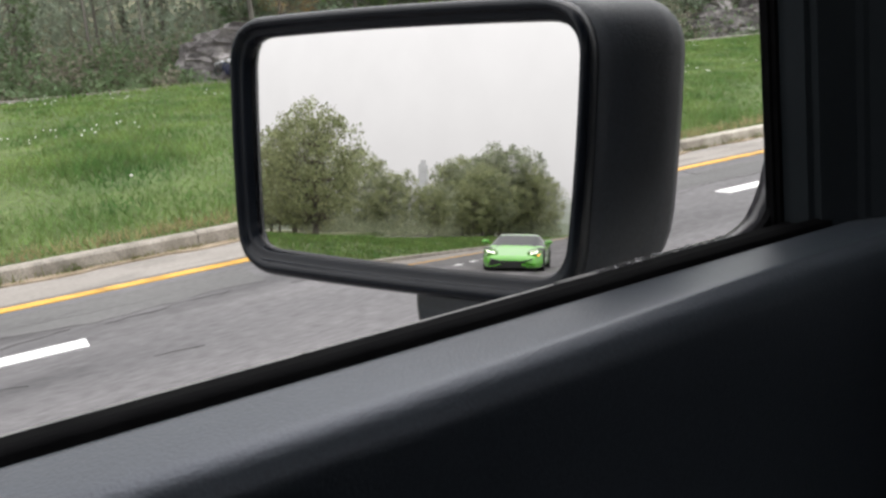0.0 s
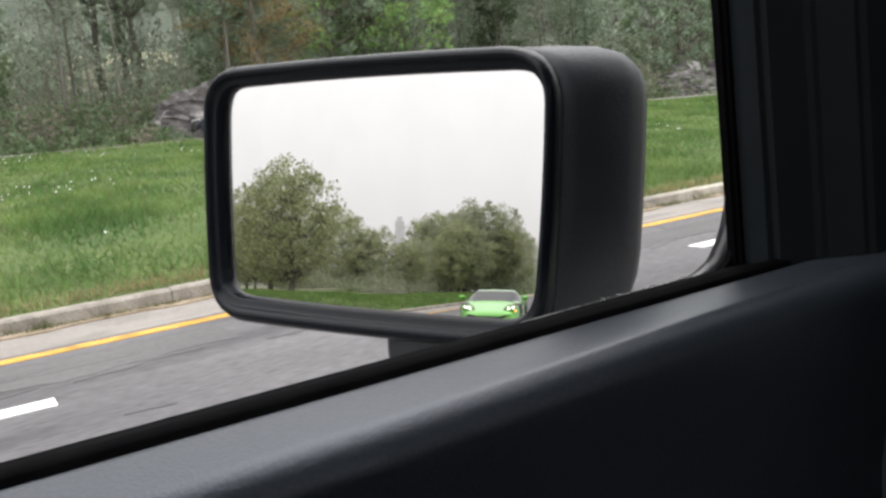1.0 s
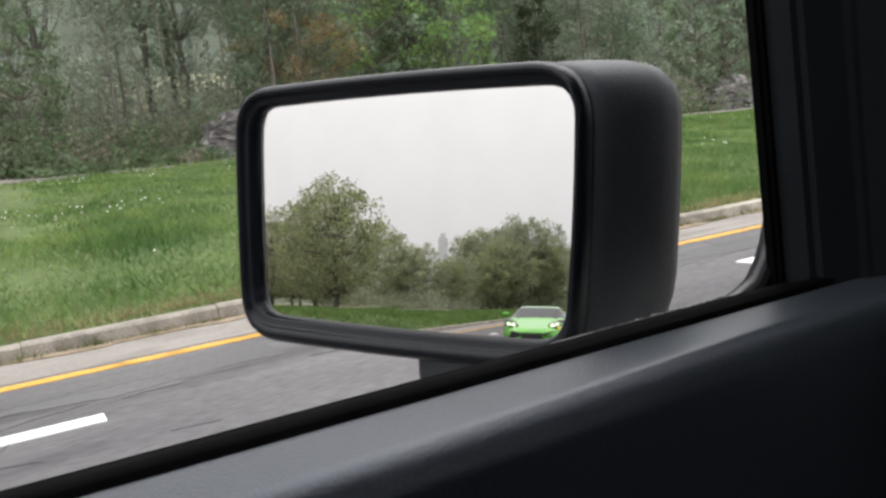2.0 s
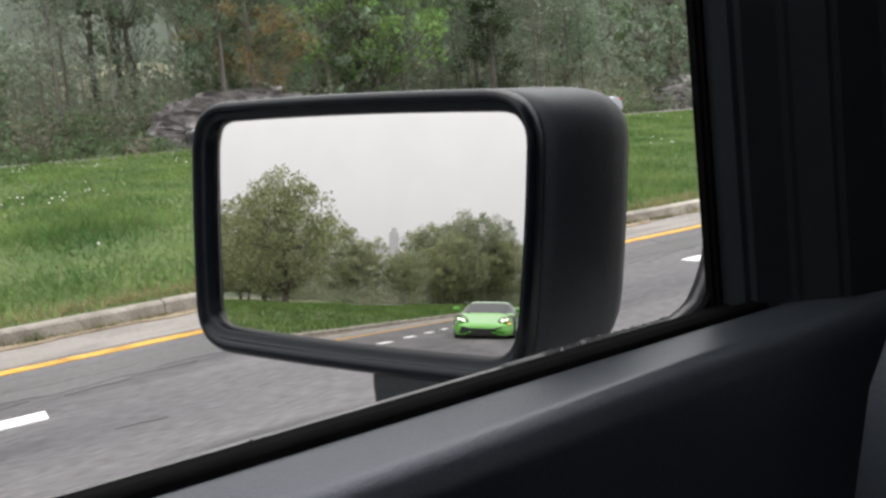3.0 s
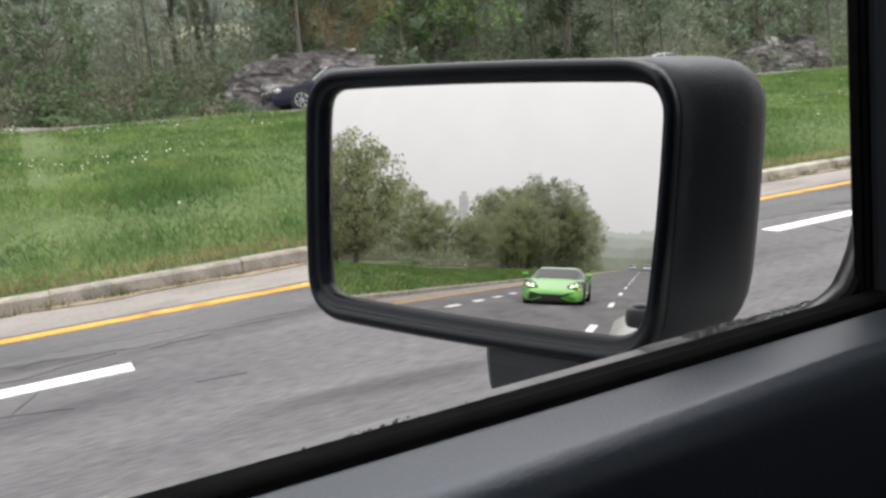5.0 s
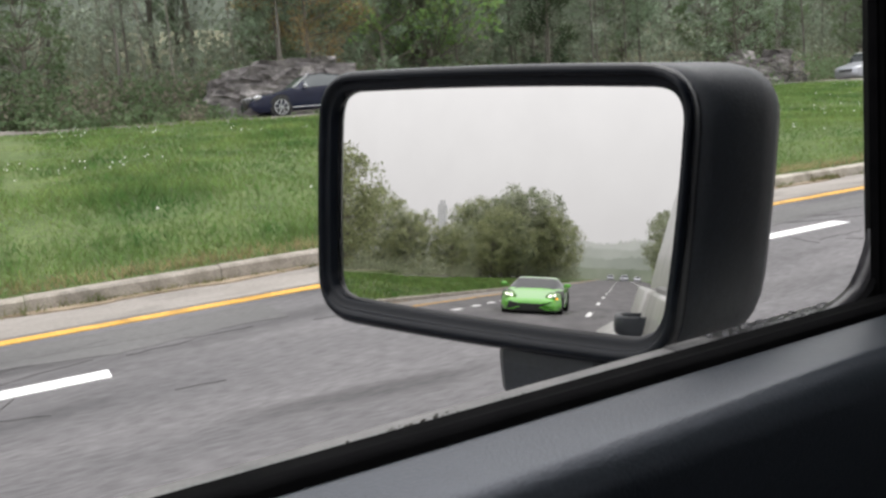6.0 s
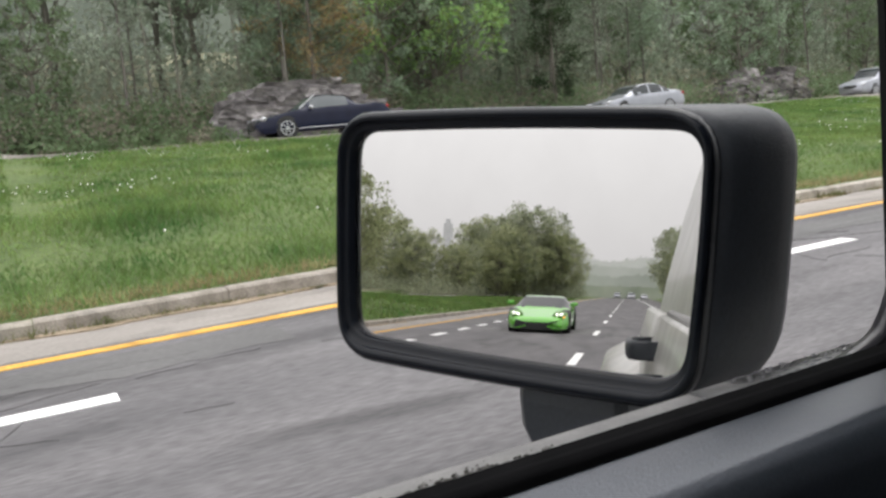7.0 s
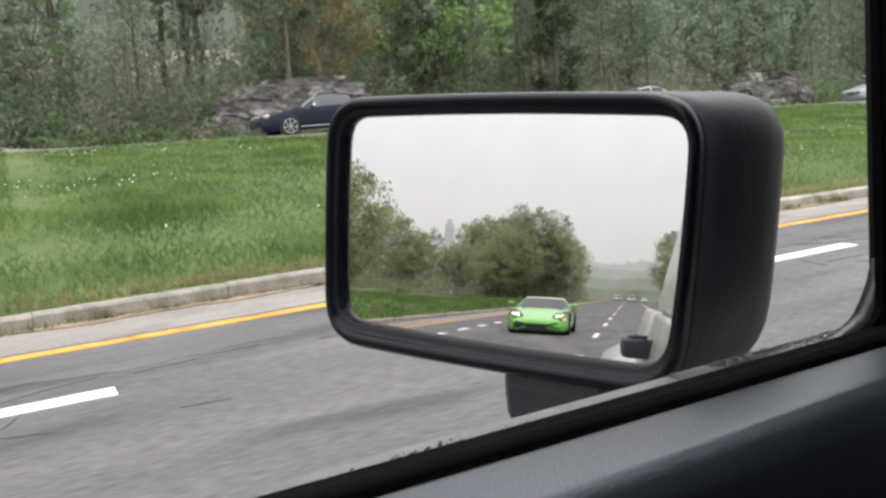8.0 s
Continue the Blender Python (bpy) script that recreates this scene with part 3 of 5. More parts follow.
rings = [between(0, 0.032, 0.019, 0.012), between(-0.04, 0.032, 0.019, 0.004), between(0.0, 0.030, 0.019, -0.003), between(0.16, 0.032, 0.019, -0.0075), between(0.42, 0.032, 0.019, -0.0085), between(0.56, 0.030, 0.019, -0.0055),
         between(0.64, 0.028, 0.019, -0.0025), between(0.82, 0.026, 0.019, -0.0035), between(0.93, 0.024, 0.019, -0.0015), between(1.0, 0.022, 0.019, 0.0045)]
housing_rings = []
for w, l, r, tl, tr, bt, rad in ((0.006, -0.1370, 0.1310, 0.0862, 0.0790, 1.0, 0.032), (0.014, -0.1385, 0.1365, 0.0868, 0.0805, 1.005, 0.030), (0.030, -0.1395, 0.1435, 0.0875, 0.0830, 1.01, 0.029),
                                 (0.050, -0.1400, 0.1500, 0.0875, 0.0850, 1.012, 0.028), (0.064, -0.1395, 0.1525, 0.0865, 0.0850, 1.0, 0.028), (0.075, -0.136, 0.1515, 0.0845, 0.0830, 0.975, 0.028),
                                 (0.083, -0.130, 0.1455, 0.0800, 0.0785, 0.93, 0.028), (0.091, -0.119, 0.132, 0.0700, 0.0690, 0.82, 0.030), (0.098, -0.098, 0.108, 0.0540, 0.0530, 0.65, 0.028), (0.102, -0.065, 0.072, 0.0340, 0.0330, 0.42, 0.018)):
    housing_rings.append(outline([(l, tl), (r, tr), (r - 0.0055, -0.0820 * bt), (l + 0.003, -0.0868 * bt)], w, (rad, rad, rad + min(0.018, w * 0.5), rad)))
side_mirror = jpart("side_mirror", rings_mesh(housing_rings), PLASTIC, "grained black plastic mirror housing", True)


def mpart(name, bm, material, label="", smooth=False):
    return part(name, bm, material, side_mirror, label, smooth)


mpart("bezel", rings_mesh(rings, cap=False), BEZEL, "smooth black bezel round the glass", True)
gb = bmesh.new()
gb.faces.new([gb.verts.new(p) for p in outline([(x * 1.01, y * 1.015) for x, y in PANE], 0.0035, 0.019)])
back = [gb.verts.new(p) for p in outline([(x * 1.01, y * 1.015) for x, y in PANE], 0.0075, 0.019)]
gb.verts.ensure_lookup_table()
front = gb.verts[:len(back)]
gb.faces.new(back[::-1])
for k in range(len(back)):
    j = (k + 1) % len(back)
    gb.faces.new((front[k], back[k], back[j], front[j]))
bmesh.ops.recalc_face_normals(gb, faces=gb.faces)
mpart("mirror_glass", gb, MIRROR, "flat mirror glass")
arm = []
for u0, u1, v, w0, w1 in ((0.004, 0.078, -0.078, 0.012, 0.075), (0.0045, 0.0795, -0.098, 0.012, 0.075), (0.006, 0.084, -0.116, 0.014, 0.074), (0.016, 0.094, -0.134, 0.016, 0.072), (0.030, 0.115, -0.160, 0.018, 0.070), (0.075, 0.165, -0.185, 0.02, 0.07), (0.13, 0.20, -0.20, 0.02, 0.07)):
    arm.append([gl(u, v, w) for u, w in ((u0 + 0.006, w0), (u1 - 0.006, w0), (u1, w0 + 0.006), (u1, w1 - 0.006), (u1 - 0.006, w1), (u0 + 0.006, w1), (u0, w1 - 0.006), (u0, w0 + 0.006))])
mpart("arm", rings_mesh(arm), PLASTIC, "black mirror arm", False)

# grit and wet specks caught on the outer seal
rng = np.random.default_rng(11)
gb = bmesh.new()
for k in range(1500):
    band = rng.random()
    y = rng.normal(0.09, 0.016) if band < 0.5 else rng.uniform(0.0, 0.13) if band < 0.6 else rng.uniform(0.217, 0.325)
    x = -0.2715 - abs(rng.normal(0, 0.004))
    s = rng.uniform(0.0002, 0.0008) * (1.0 if band < 0.6 else 0.8) * (2.0 if rng.random() < 0.06 else 1.0)
    bmesh.ops.create_icosphere(gb, subdivisions=1, radius=s, matrix=Matrix.Translation((x, y, 1.2725 + s * 0.6 + (abs(rng.normal(0, 0.0011)) if band < 0.5 else 0))) @ Matrix.Diagonal((1, 1.9, rng.uniform(0.6, 1.3), 1)))
grit = part("window_grit", gb, GRIT)
tagged(grit, "dark wet grit lying along the outer window trim", "dirt", kind="stuff")


WATER = mat("clear_water_beads", (0.05, 0.05, 0.055), 0.08, spec=0.7, col2=(0.12, 0.12, 0.13), scale=300)
wb = bmesh.new()
for k in range(130):
    y = 0.324 - 0.085 * rng.random() ** 1.4
    x, s_ = rng.uniform(-0.2925, -0.2785), rng.uniform(0.0003, 0.0009)
    bmesh.ops.create_icosphere(wb, subdivisions=2, radius=s_, matrix=Matrix.Translation((x, y, 1.2732 + s_ * 0.25)) @ Matrix.Diagonal((0.8, rng.uniform(1.5, 3.2), 0.62, 1)))
tagged(part("water_beads", wb, WATER, None, "", True), "wet beads of rain lying on the black window trim", "water", kind="stuff")


# ---- vegetation ----
def tube(path, radii, sides=6):
    """A tapered limb along a path: verts, faces."""
    v, f = [], []
    for i, (p, r) in enumerate(zip(path, radii)):
        d = (path[min(i + 1, len(path) - 1)] - path[max(i - 1, 0)])
        d = d / (np.linalg.norm(d) + 1e-9)
        a = np.cross(d, (0.31, 0.95, 0.02))
        a /= np.linalg.norm(a) + 1e-9
        c = np.cross(d, a)
        for k in range(sides):
            t = 2 * math.pi * k / sides
            v.append(p + r * (a * math.cos(t) + c * math.sin(t)))
    for i in range(len(path) - 1):
        for k in range(sides):
            j = (k + 1) % sides
            f.append((i * sides + k, i * sides + j, (i + 1) * sides + j, (i + 1) * sides + k))
    return v, f


def leaf_quads(centres, size, rng, flat=0.0):
    n = len(centres)
    u = rng.normal(size=(n, 3))
    u /= np.linalg.norm(u, axis=1)[:, None]
    w = rng.normal(size=(n, 3))
    w[:, 2] += flat
    v = np.cross(u, w)
    v /= np.linalg.norm(v, axis=1)[:, None] + 1e-9
    s = (size * rng.uniform(0.55, 1.35, n))[:, None]
    verts = np.stack([centres - u * s, centres - v * s * 0.55, centres + u * s, centres + v * s * 0.55], 1).reshape(-1, 3)
    return verts, np.arange(n * 4).reshape(n, 4)


def tree_shape(seed, h, base, spread, limbs, per_limb, leaf, trunk_r, lift=0.5, top=0.35, drop=0.0, bare=0.0, lean=0.0, fuzz=0.0):
    """Trunk with limbs and twigs, and the leaf centres at their ends."""
    rng = np.random.default_rng(seed)
    V, F, C = [], [], []

    def add(path, radii, sides):
        v, f = tube(path, radii, sides)
        o = len(V)
        V.extend(v)
        F.extend([tuple(o + i for i in q) for q in f])
    n = 9
    wob = np.cumsum(rng.normal(0, 0.022 * h / 10, (n, 2)), 0)
    wob -= wob[0]
    trunk = np.array([(wob[i, 0] + lean * h * (i / (n - 1)) ** 2, wob[i, 1], h * 0.97 * i / (n - 1)) for i in range(n)])
    trunk[0, 2] = -0.4
    add(trunk, [trunk_r * (1.25 if i == 0 else 1) * (1 - 0.93 * i / (n - 1)) + 0.012 for i in range(n)], 7)
    for k in range(limbs):
        f = base + (0.98 - base) * (k + rng.uniform(0, 0.9)) / limbs
        t = f * (n - 1)
        i = min(int(t), n - 2)
        p0 = trunk[i] + (trunk[i + 1] - trunk[i]) * (t - i)
        a = k * 2.4 + rng.uniform(-0.5, 0.5)
        g = (f - base) / (1 - base)
        L = spread * (0.45 + 0.55 * math.sin(math.pi * min(1, 0.25 + 0.75 * g)) if g < 0.6 else (1.0 - (g - 0.6) / 0.4 * (1 - top))) * rng.uniform(0.65, 1.15)
        d = np.array((math.cos(a), math.sin(a), lift * rng.uniform(0.5, 1.3)))
        path = [p0]
        for s in range(4):
            d = d + rng.normal(0, 0.13, 3) + np.array((0, 0, 0.10 - drop * 0.3))
            d /= np.linalg.norm(d)
            path.append(path[-1] + d * L / 4)
        r0 = max(0.018, trunk_r * 0.36 * (1 - 0.75 * f))
        add(path, [r0 * (1 - 0.85 * s / 4) + 0.006 for s in range(5)], 4)
        tips = []
        for s in range(5):
            q = rng.integers(1, 4)
            e = d + rng.normal(0, 0.75, 3)
            e /= np.linalg.norm(e)
            tw = [path[q], path[q] + e * L * 0.2, path[q] + e * L * 0.42 + np.array((0, 0, -drop * L * 0.15))]
            add(tw, [0.016, 0.01, 0.005], 3)
            tips.append(tw)
        if rng.random() < bare:
            continue
        m = int(per_limb * rng.uniform(0.5, 1.4))
        src = rng.integers(0, 6, m)
        pts = np.empty((m, 3))
        sc = fuzz or 0.10 * spread + 0.16
        for s in range(6):
            sel = src == s
            c = int(sel.sum())
            if not c:
                continue
            if s == 5:
                tt = rng.uniform(0.35, 1.05, c) * 4
                ii = np.minimum(tt.astype(int), 3)
                pp = np.array(path)
                pts[sel] = pp[ii] + (pp[ii + 1] - pp[ii]) * (tt - ii)[:, None]
            else:
                tt = rng.uniform(0.2, 1.1, c)
                pts[sel] = tips[s][0] + (tips[s][2] - tips[s][0]) * tt[:, None]
        pts += rng.normal(0, sc, (m, 3)) * np.array((1, 1, 0.75 + drop))
        C.append(pts)
    return V, F, np.concatenate(C), rng, leaf


def make_tree(seed, label, bark, leaves, **k):
    V, F, C, rng, leaf = tree_shape(seed, **k)
    ob = thing("tree", 0, 0, -60, label, "tree")
    quick = mesh_part("trunk", V, F, bark, ob, smooth=True)
    lv, lf = leaf_quads(C, leaf, rng)
    quick_mesh("crown", lv, lf, leaves, ob)
    return ob


def clump_tree(seed, label, bark, leaves, h, width, low, clumps, per, leaf, trunk_r, squash=0.75, lean=0.0):
    """A broad tree: a forking trunk, a limb to every clump of leaves, the clumps crowding the skin of an uneven crown."""
    rr = np.random.default_rng(seed)
    ob = thing("tree", 0, 0, -60, label, "tree")
    V, F, C = [], [], []

    def add(path, radii, sides):
        v, f = tube(path, radii, sides)
        o = len(V)
        V.extend(v)
        F.extend([tuple(o + q for q in face) for face in f])
    stem = [np.array((lean * h * (k / 6) ** 2 + rr.normal(0, 0.04 * k), rr.normal(0, 0.04 * k), -0.4 if k == 0 else h * 0.78 * k / 6)) for k in range(7)]
    add(stem, [trunk_r * (1.3 if k == 0 else 1) * (1 - 0.85 * k / 6) for k in range(7)], 7)
    mid, half = h * (1 + low) / 2, h * (1 - low) / 2
    ph = rr.uniform(0, 6.3, 4)
    for k in range(clumps):
        up = 1 - 2 * (k + 0.5) / clumps
        a = k * 2.39996 + rr.normal(0, 0.25)
        ring = math.sqrt(max(0.0, 1 - abs(up) ** 2.4))
        bulge = 1 + 0.16 * math.sin(2 * a + ph[0]) + 0.10 * math.sin(3 * a + ph[1] + up * 2) + 0.08 * math.sin(5 * up + ph[2])
        deep = rr.uniform(0.86, 1.0) if rr.random() < 0.7 else rr.uniform(0.35, 0.8)
        c = np.array((math.cos(a) * ring * width * bulge * deep + lean * h * 0.5, math.sin(a) * ring * width * bulge * deep, mid + half * up * (0.86 + 0.10 * math.sin(a + ph[3])) * (0.6 + 0.4 * deep)))
        c += rr.normal(0, 0.22, 3)
        s_ = rr.uniform(0.6, 1.25) * (0.25 * width)
        root = stem[min(6, max(1, int(6 * (c[2] - 0.35 * width) / (h * 0.78))))]
        bend = root * 0.45 + c * 0.55 + np.array((0, 0, -0.12 * width))
        add([root, bend, c], [0.10 * trunk_r + 0.03, 0.03, 0.012], 4)
        m = int(per * rr.uniform(0.6, 1.3))
        p = rr.normal(0, 1, (m, 3))
        p /= np.linalg.norm(p, axis=1)[:, None]
        p *= (rr.random(m) ** 0.45)[:, None] * s_ * np.array((1.0, 1.0, squash))
        p += rr.normal(0, 0.10 * s_, (m, 3))
        C.append(c + p)
    mesh_part("trunk", V, F, bark, ob, smooth=True)
    lv_, lf_ = leaf_quads(np.concatenate(C), leaf, rr, 0.5)
    quick_mesh("crown", lv_, lf_, leaves, ob)
    return ob


planted = {}


def plant(proto, x, y, scale=1.0, turn=0.0, group="", label="", dz=0.0):
    """Sets out a tree: the first of a kind itself, then copies of it."""
    base = planted.get(proto)
    m = pose(x, y, land(x, y) + dz, 0, 0, turn)
    if base is None:
        planted[proto] = scale
        ob = proto
        ob.matrix_world = m @ Matrix.Diagonal((scale, scale, scale, 1))
    else:
        k = scale / base
        ob = copy_thing(proto, m @ Matrix.Diagonal((k, k, k, 1)))
    if group:
        ob["group"] = group
    if label:
        ob["label"] = label
    return ob


WOOD_LABELS = ("slender spring woodland tree with thin pale-green leaves", "tall woodland tree in sparse young leaf", "bushy woodland tree with dull green leaves")
protos = [
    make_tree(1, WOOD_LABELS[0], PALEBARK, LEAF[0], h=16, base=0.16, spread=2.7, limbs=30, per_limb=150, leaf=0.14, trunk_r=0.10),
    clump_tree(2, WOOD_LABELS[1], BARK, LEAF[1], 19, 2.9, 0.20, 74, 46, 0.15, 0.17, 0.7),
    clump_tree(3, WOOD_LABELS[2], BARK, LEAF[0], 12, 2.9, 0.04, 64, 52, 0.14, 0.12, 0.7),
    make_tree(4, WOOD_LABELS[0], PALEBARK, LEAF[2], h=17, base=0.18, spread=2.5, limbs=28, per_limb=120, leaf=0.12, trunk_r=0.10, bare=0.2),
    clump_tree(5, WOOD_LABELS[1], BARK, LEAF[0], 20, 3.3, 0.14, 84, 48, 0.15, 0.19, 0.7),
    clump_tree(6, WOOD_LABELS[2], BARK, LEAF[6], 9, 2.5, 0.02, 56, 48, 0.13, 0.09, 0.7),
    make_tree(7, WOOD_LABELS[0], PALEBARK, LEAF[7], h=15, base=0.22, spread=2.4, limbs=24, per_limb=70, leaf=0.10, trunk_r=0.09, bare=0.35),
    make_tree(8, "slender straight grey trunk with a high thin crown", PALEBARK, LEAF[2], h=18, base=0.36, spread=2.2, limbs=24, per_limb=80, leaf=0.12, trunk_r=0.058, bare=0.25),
]
bright = clump_tree(20, "broad tree in fresh bright-green leaf", BARK, LEAF[3], 12, 4.6, 0.12, 90, 60, 0.15, 0.24, 0.55)
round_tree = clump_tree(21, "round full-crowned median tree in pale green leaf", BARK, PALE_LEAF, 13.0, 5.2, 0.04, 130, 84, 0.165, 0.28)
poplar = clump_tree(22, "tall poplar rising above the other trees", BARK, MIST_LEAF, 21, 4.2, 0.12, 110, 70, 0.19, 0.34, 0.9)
far_a = clump_tree(30, "roadside tree in young leaf, coloured pale for haze", BARK, MIST_LEAF, 14.5, 4.2, 0.05, 100, 66, 0.17, 0.2)
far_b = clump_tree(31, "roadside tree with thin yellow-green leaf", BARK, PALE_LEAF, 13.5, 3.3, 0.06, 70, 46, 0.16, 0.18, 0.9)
brown_pine = make_tree(23, "small half-dead pine with brown needles", BARK, LEAF[4], h=7, base=0.22, spread=2.2, limbs=26, per_limb=420, leaf=0.045, fuzz=0.13, trunk_r=0.09, lift=0.15, top=0.15)
dark_pine = make_tree(24, "dark open-branched pine at the wood's edge", BARK, LEAF[5], h=9, base=0.16, spread=2.6, limbs=28, per_limb=260, leaf=0.08, fuzz=0.18, trunk_r=0.15, lift=0.2, top=0.25)

rng = np.random.default_rng(5)
spots = []


def clear(x, y, gap):
    return all((x - a) ** 2 + (y - b) ** 2 > gap * gap for a, b in spots)


def scatter(count, x0, x1, y0, y1, gap, kinds, group, s0=0.8, s1=1.2):
    done = tries = 0
    while done < count and tries < count * 40:
        tries += 1
        x, y = rng.uniform(x0, x1), rng.uniform(y0, y1)
        if not clear(x, y, gap):
            continue
        spots.append((x, y))
        k = kinds[rng.integers(len(kinds))]
        plant(protos[k], x, y, rng.uniform(s0, s1), rng.uniform(0, 360), group)
        done += 1


# woods along the far side of the opposite carriageway
scatter(40, -44, -38.8, -16, 75, 1.7, (0, 3, 6, 5, 5, 2, 3), "roadside woodland trees", 0.7, 1.1)
scatter(38, -55, -44, -16, 85, 2.0, (0, 1, 3, 4, 2, 5), "roadside woodland trees", 0.85, 1.2)
scatter(20, -72, -55, -16, 100, 3.0, (1, 4, 2, 1, 5), "roadside woodland trees", 0.95, 1.35)
scatter(40, -46, -38.6, -14, 62, 0.8, (7,), "roadside woodland trees", 0.75, 1.1)
scatter(16, -48, -38, 75, 150, 3.0, (1, 4, 2, 0), "roadside woodland trees", 0.9, 1.3)
plant(brown_pine, -38.6, 14.0, 1.5, 40)
plant(bright, -39.5, 21.0, 1.0, 70)
plant(dark_pine, -37.6, 27.5, 0.8, 0)

# trees behind, seen in the mirror
for x, y, s in ((-31.0, -84, 1.16), (-36.0, -91, 1.08)):
    plant(round_tree, x, y, s, x * 40, "median trees in the mirror")
for i in range(11):
    plant((round_tree, far_a, far_b, far_b)[i % 4], -36 + 1.5 * i + rng.normal(0, 0.8), -128 - 2.5 * i + rng.normal(0, 3), rng.uniform(0.66, 0.92), 47 * i, "median trees in the mirror")
for i in range(19):
    plant((round_tree, far_a, far_b, far_a)[i % 4], -31.5 + 1.05 * i + rng.normal(0, 0.8), -168 + rng.normal(0, 7), rng.uniform(0.95, 1.18) * (1.12, 0.92, 0.92, 1.22)[i % 4], 31 * i, "median trees in the mirror")
plant(poplar, -23.5, -172, 0.93, 10)
for i in range(14):
    plant((far_a, far_b, far_a)[i % 3], 9 + rng.normal(0, 1.5) + i * 0.4, -70 - 16 * i, rng.uniform(0.7, 0.95), 31 * i, "trees along the near verge")
for i in range(20):
    plant((far_a, far_b, round_tree)[i % 3], -40 - rng.uniform(0, 22), -58 - 5.0 * i + rng.normal(0, 2), rng.uniform(0.8, 1.15), 53 * i, "far median woodland trees")
for x, y, s in ((8.0, -132, 0.9), (9.4, -146, 1.0), (8.6, -163, 1.05)):
    plant(far_a, x, y, s, y, "trees along the near verge")


def ridge(name, label, material, spots_, seed):
    """A far line of woods: a sheet along the given plan whose top edge is ragged with crowns."""
    low, high = [], []
    for k, (x, y, z0, h) in enumerate(spots_):
        crown = 0.18 * noise.noise((k * 0.017, seed, 0)) + 0.22 * abs(noise.noise((k * 0.11, seed, 4))) + 0.25 * abs(noise.noise((k * 0.37, seed, 8))) + 0.16 * noise.noise((k * 0.9, seed, 2))
        low.append((x, y, z0))
        high.append((x, y, z0 + h * (1 + 0.55 * crown)))
    n_ = len(low)
    ob = mesh_part(name, low + high, [(k, k + 1, n_ + k + 1, n_ + k) for k in range(n_ - 1)], material)
    return tagged(ob, label, "backdrop", kind="structure")


# far woods as glowing sheets, coloured paler with distance to stand for mist
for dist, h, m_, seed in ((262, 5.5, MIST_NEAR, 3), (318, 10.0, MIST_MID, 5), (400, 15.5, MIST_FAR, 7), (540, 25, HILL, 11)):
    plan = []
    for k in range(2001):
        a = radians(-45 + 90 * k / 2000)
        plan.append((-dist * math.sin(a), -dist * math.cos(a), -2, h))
    ridge("backdrop", "distant wooded ridge with mist in its colour", m_, plan, seed)
# glowing sheet added behind the roadside woods; its colour is haze between trunks
ridge("backdrop", "glowing haze-coloured sheet behind the roadside woods", MIST_WOOD, [(-80 - 6 * math.sin(k * 0.013), -60 + 0.5 * k, 2, 27) for k in range(620)], 15)

# ledges of grey rock breaking out of the bank
def ledge(x0, y0, length, height, seed, label):
    """A low rock cutting: courses of fractured blocks, stepping back as they rise."""
    rr = np.random.default_rng(seed)
    ob = thing("rock_ledge", x0, y0, land(x0, y0), label, "rock")
    chunk = []
    for k in range(9):
        b = box(-0.5, 0.5, -0.5, 0.5, -0.5, 0.5)
        bmesh.ops.subdivide_edges(b, edges=b.edges, cuts=2, use_grid_fill=True)
        skew = rr.normal(0, 0.16, 2)
        for v in b.verts:
            q = noise.noise_vector((v.co.x * 2.3 + k * 7, v.co.y * 2.3, v.co.z * 2.3))
            v.co += q * 0.16 + Vector(rr.normal(0, 0.022, 3))
            v.co.y += skew[0] * v.co.z
            v.co.x += skew[1] * v.co.z * 0.5
        chunk.append(part("rock_block", b, ROCK, ob))
    n, z = 0, -0.1
    while z < height:
        t = rr.uniform(0.24, 0.52)
        y = -length / 2 + rr.uniform(0, 0.8)
        while y < length / 2:
            L = rr.uniform(0.45, 1.7)
            edge = 1 - abs((y + L / 2) / (length / 2 + 0.6)) ** 4
            if z < height * edge * rr.uniform(0.72, 1.1):
                c = chunk[n] if n < 9 else new("rock_block", chunk[rr.integers(9)].data)
                c.parent = ob
                c.matrix_local = pose(-0.22 * z + rr.normal(0, 0.09), y + L / 2, z + t / 2 + rr.normal(0, 0.03), rr.normal(0, 2.5), rr.normal(0, 3), rr.normal(0, 7)) @ Matrix.Diagonal((rr.uniform(0.9, 1.3), L * 1.25, t * 1.35, 1))
                n += 1
            y += L
        z += t * 0.92
    return ob


ledge(-36.9, 12.4, 7.6, 2.3, 3, "layered grey rock ledge below the woods")
ledge(-37.4, 43.5, 8.0, 1.9, 4, "low grey rock outcrop half hidden by brush")

tower = thing("tower", -106, -476, 0, "far tower block with mist in its pale colour", "building")
for k in range(8):
    tb = box(-2.6 + 0.06 * k, 2.6 - 0.06 * k, -3, 3, 5 * k - (2 if k == 0 else 0), 5 * k + 4.8, 0.1, 1)
    part("storey", tb, FAR_WALL, tower)
part("roof_block", box(-1.3, 1.3, -1.3, 1.3, 39.8, 42.5, 0.1, 1), FAR_WALL, tower)

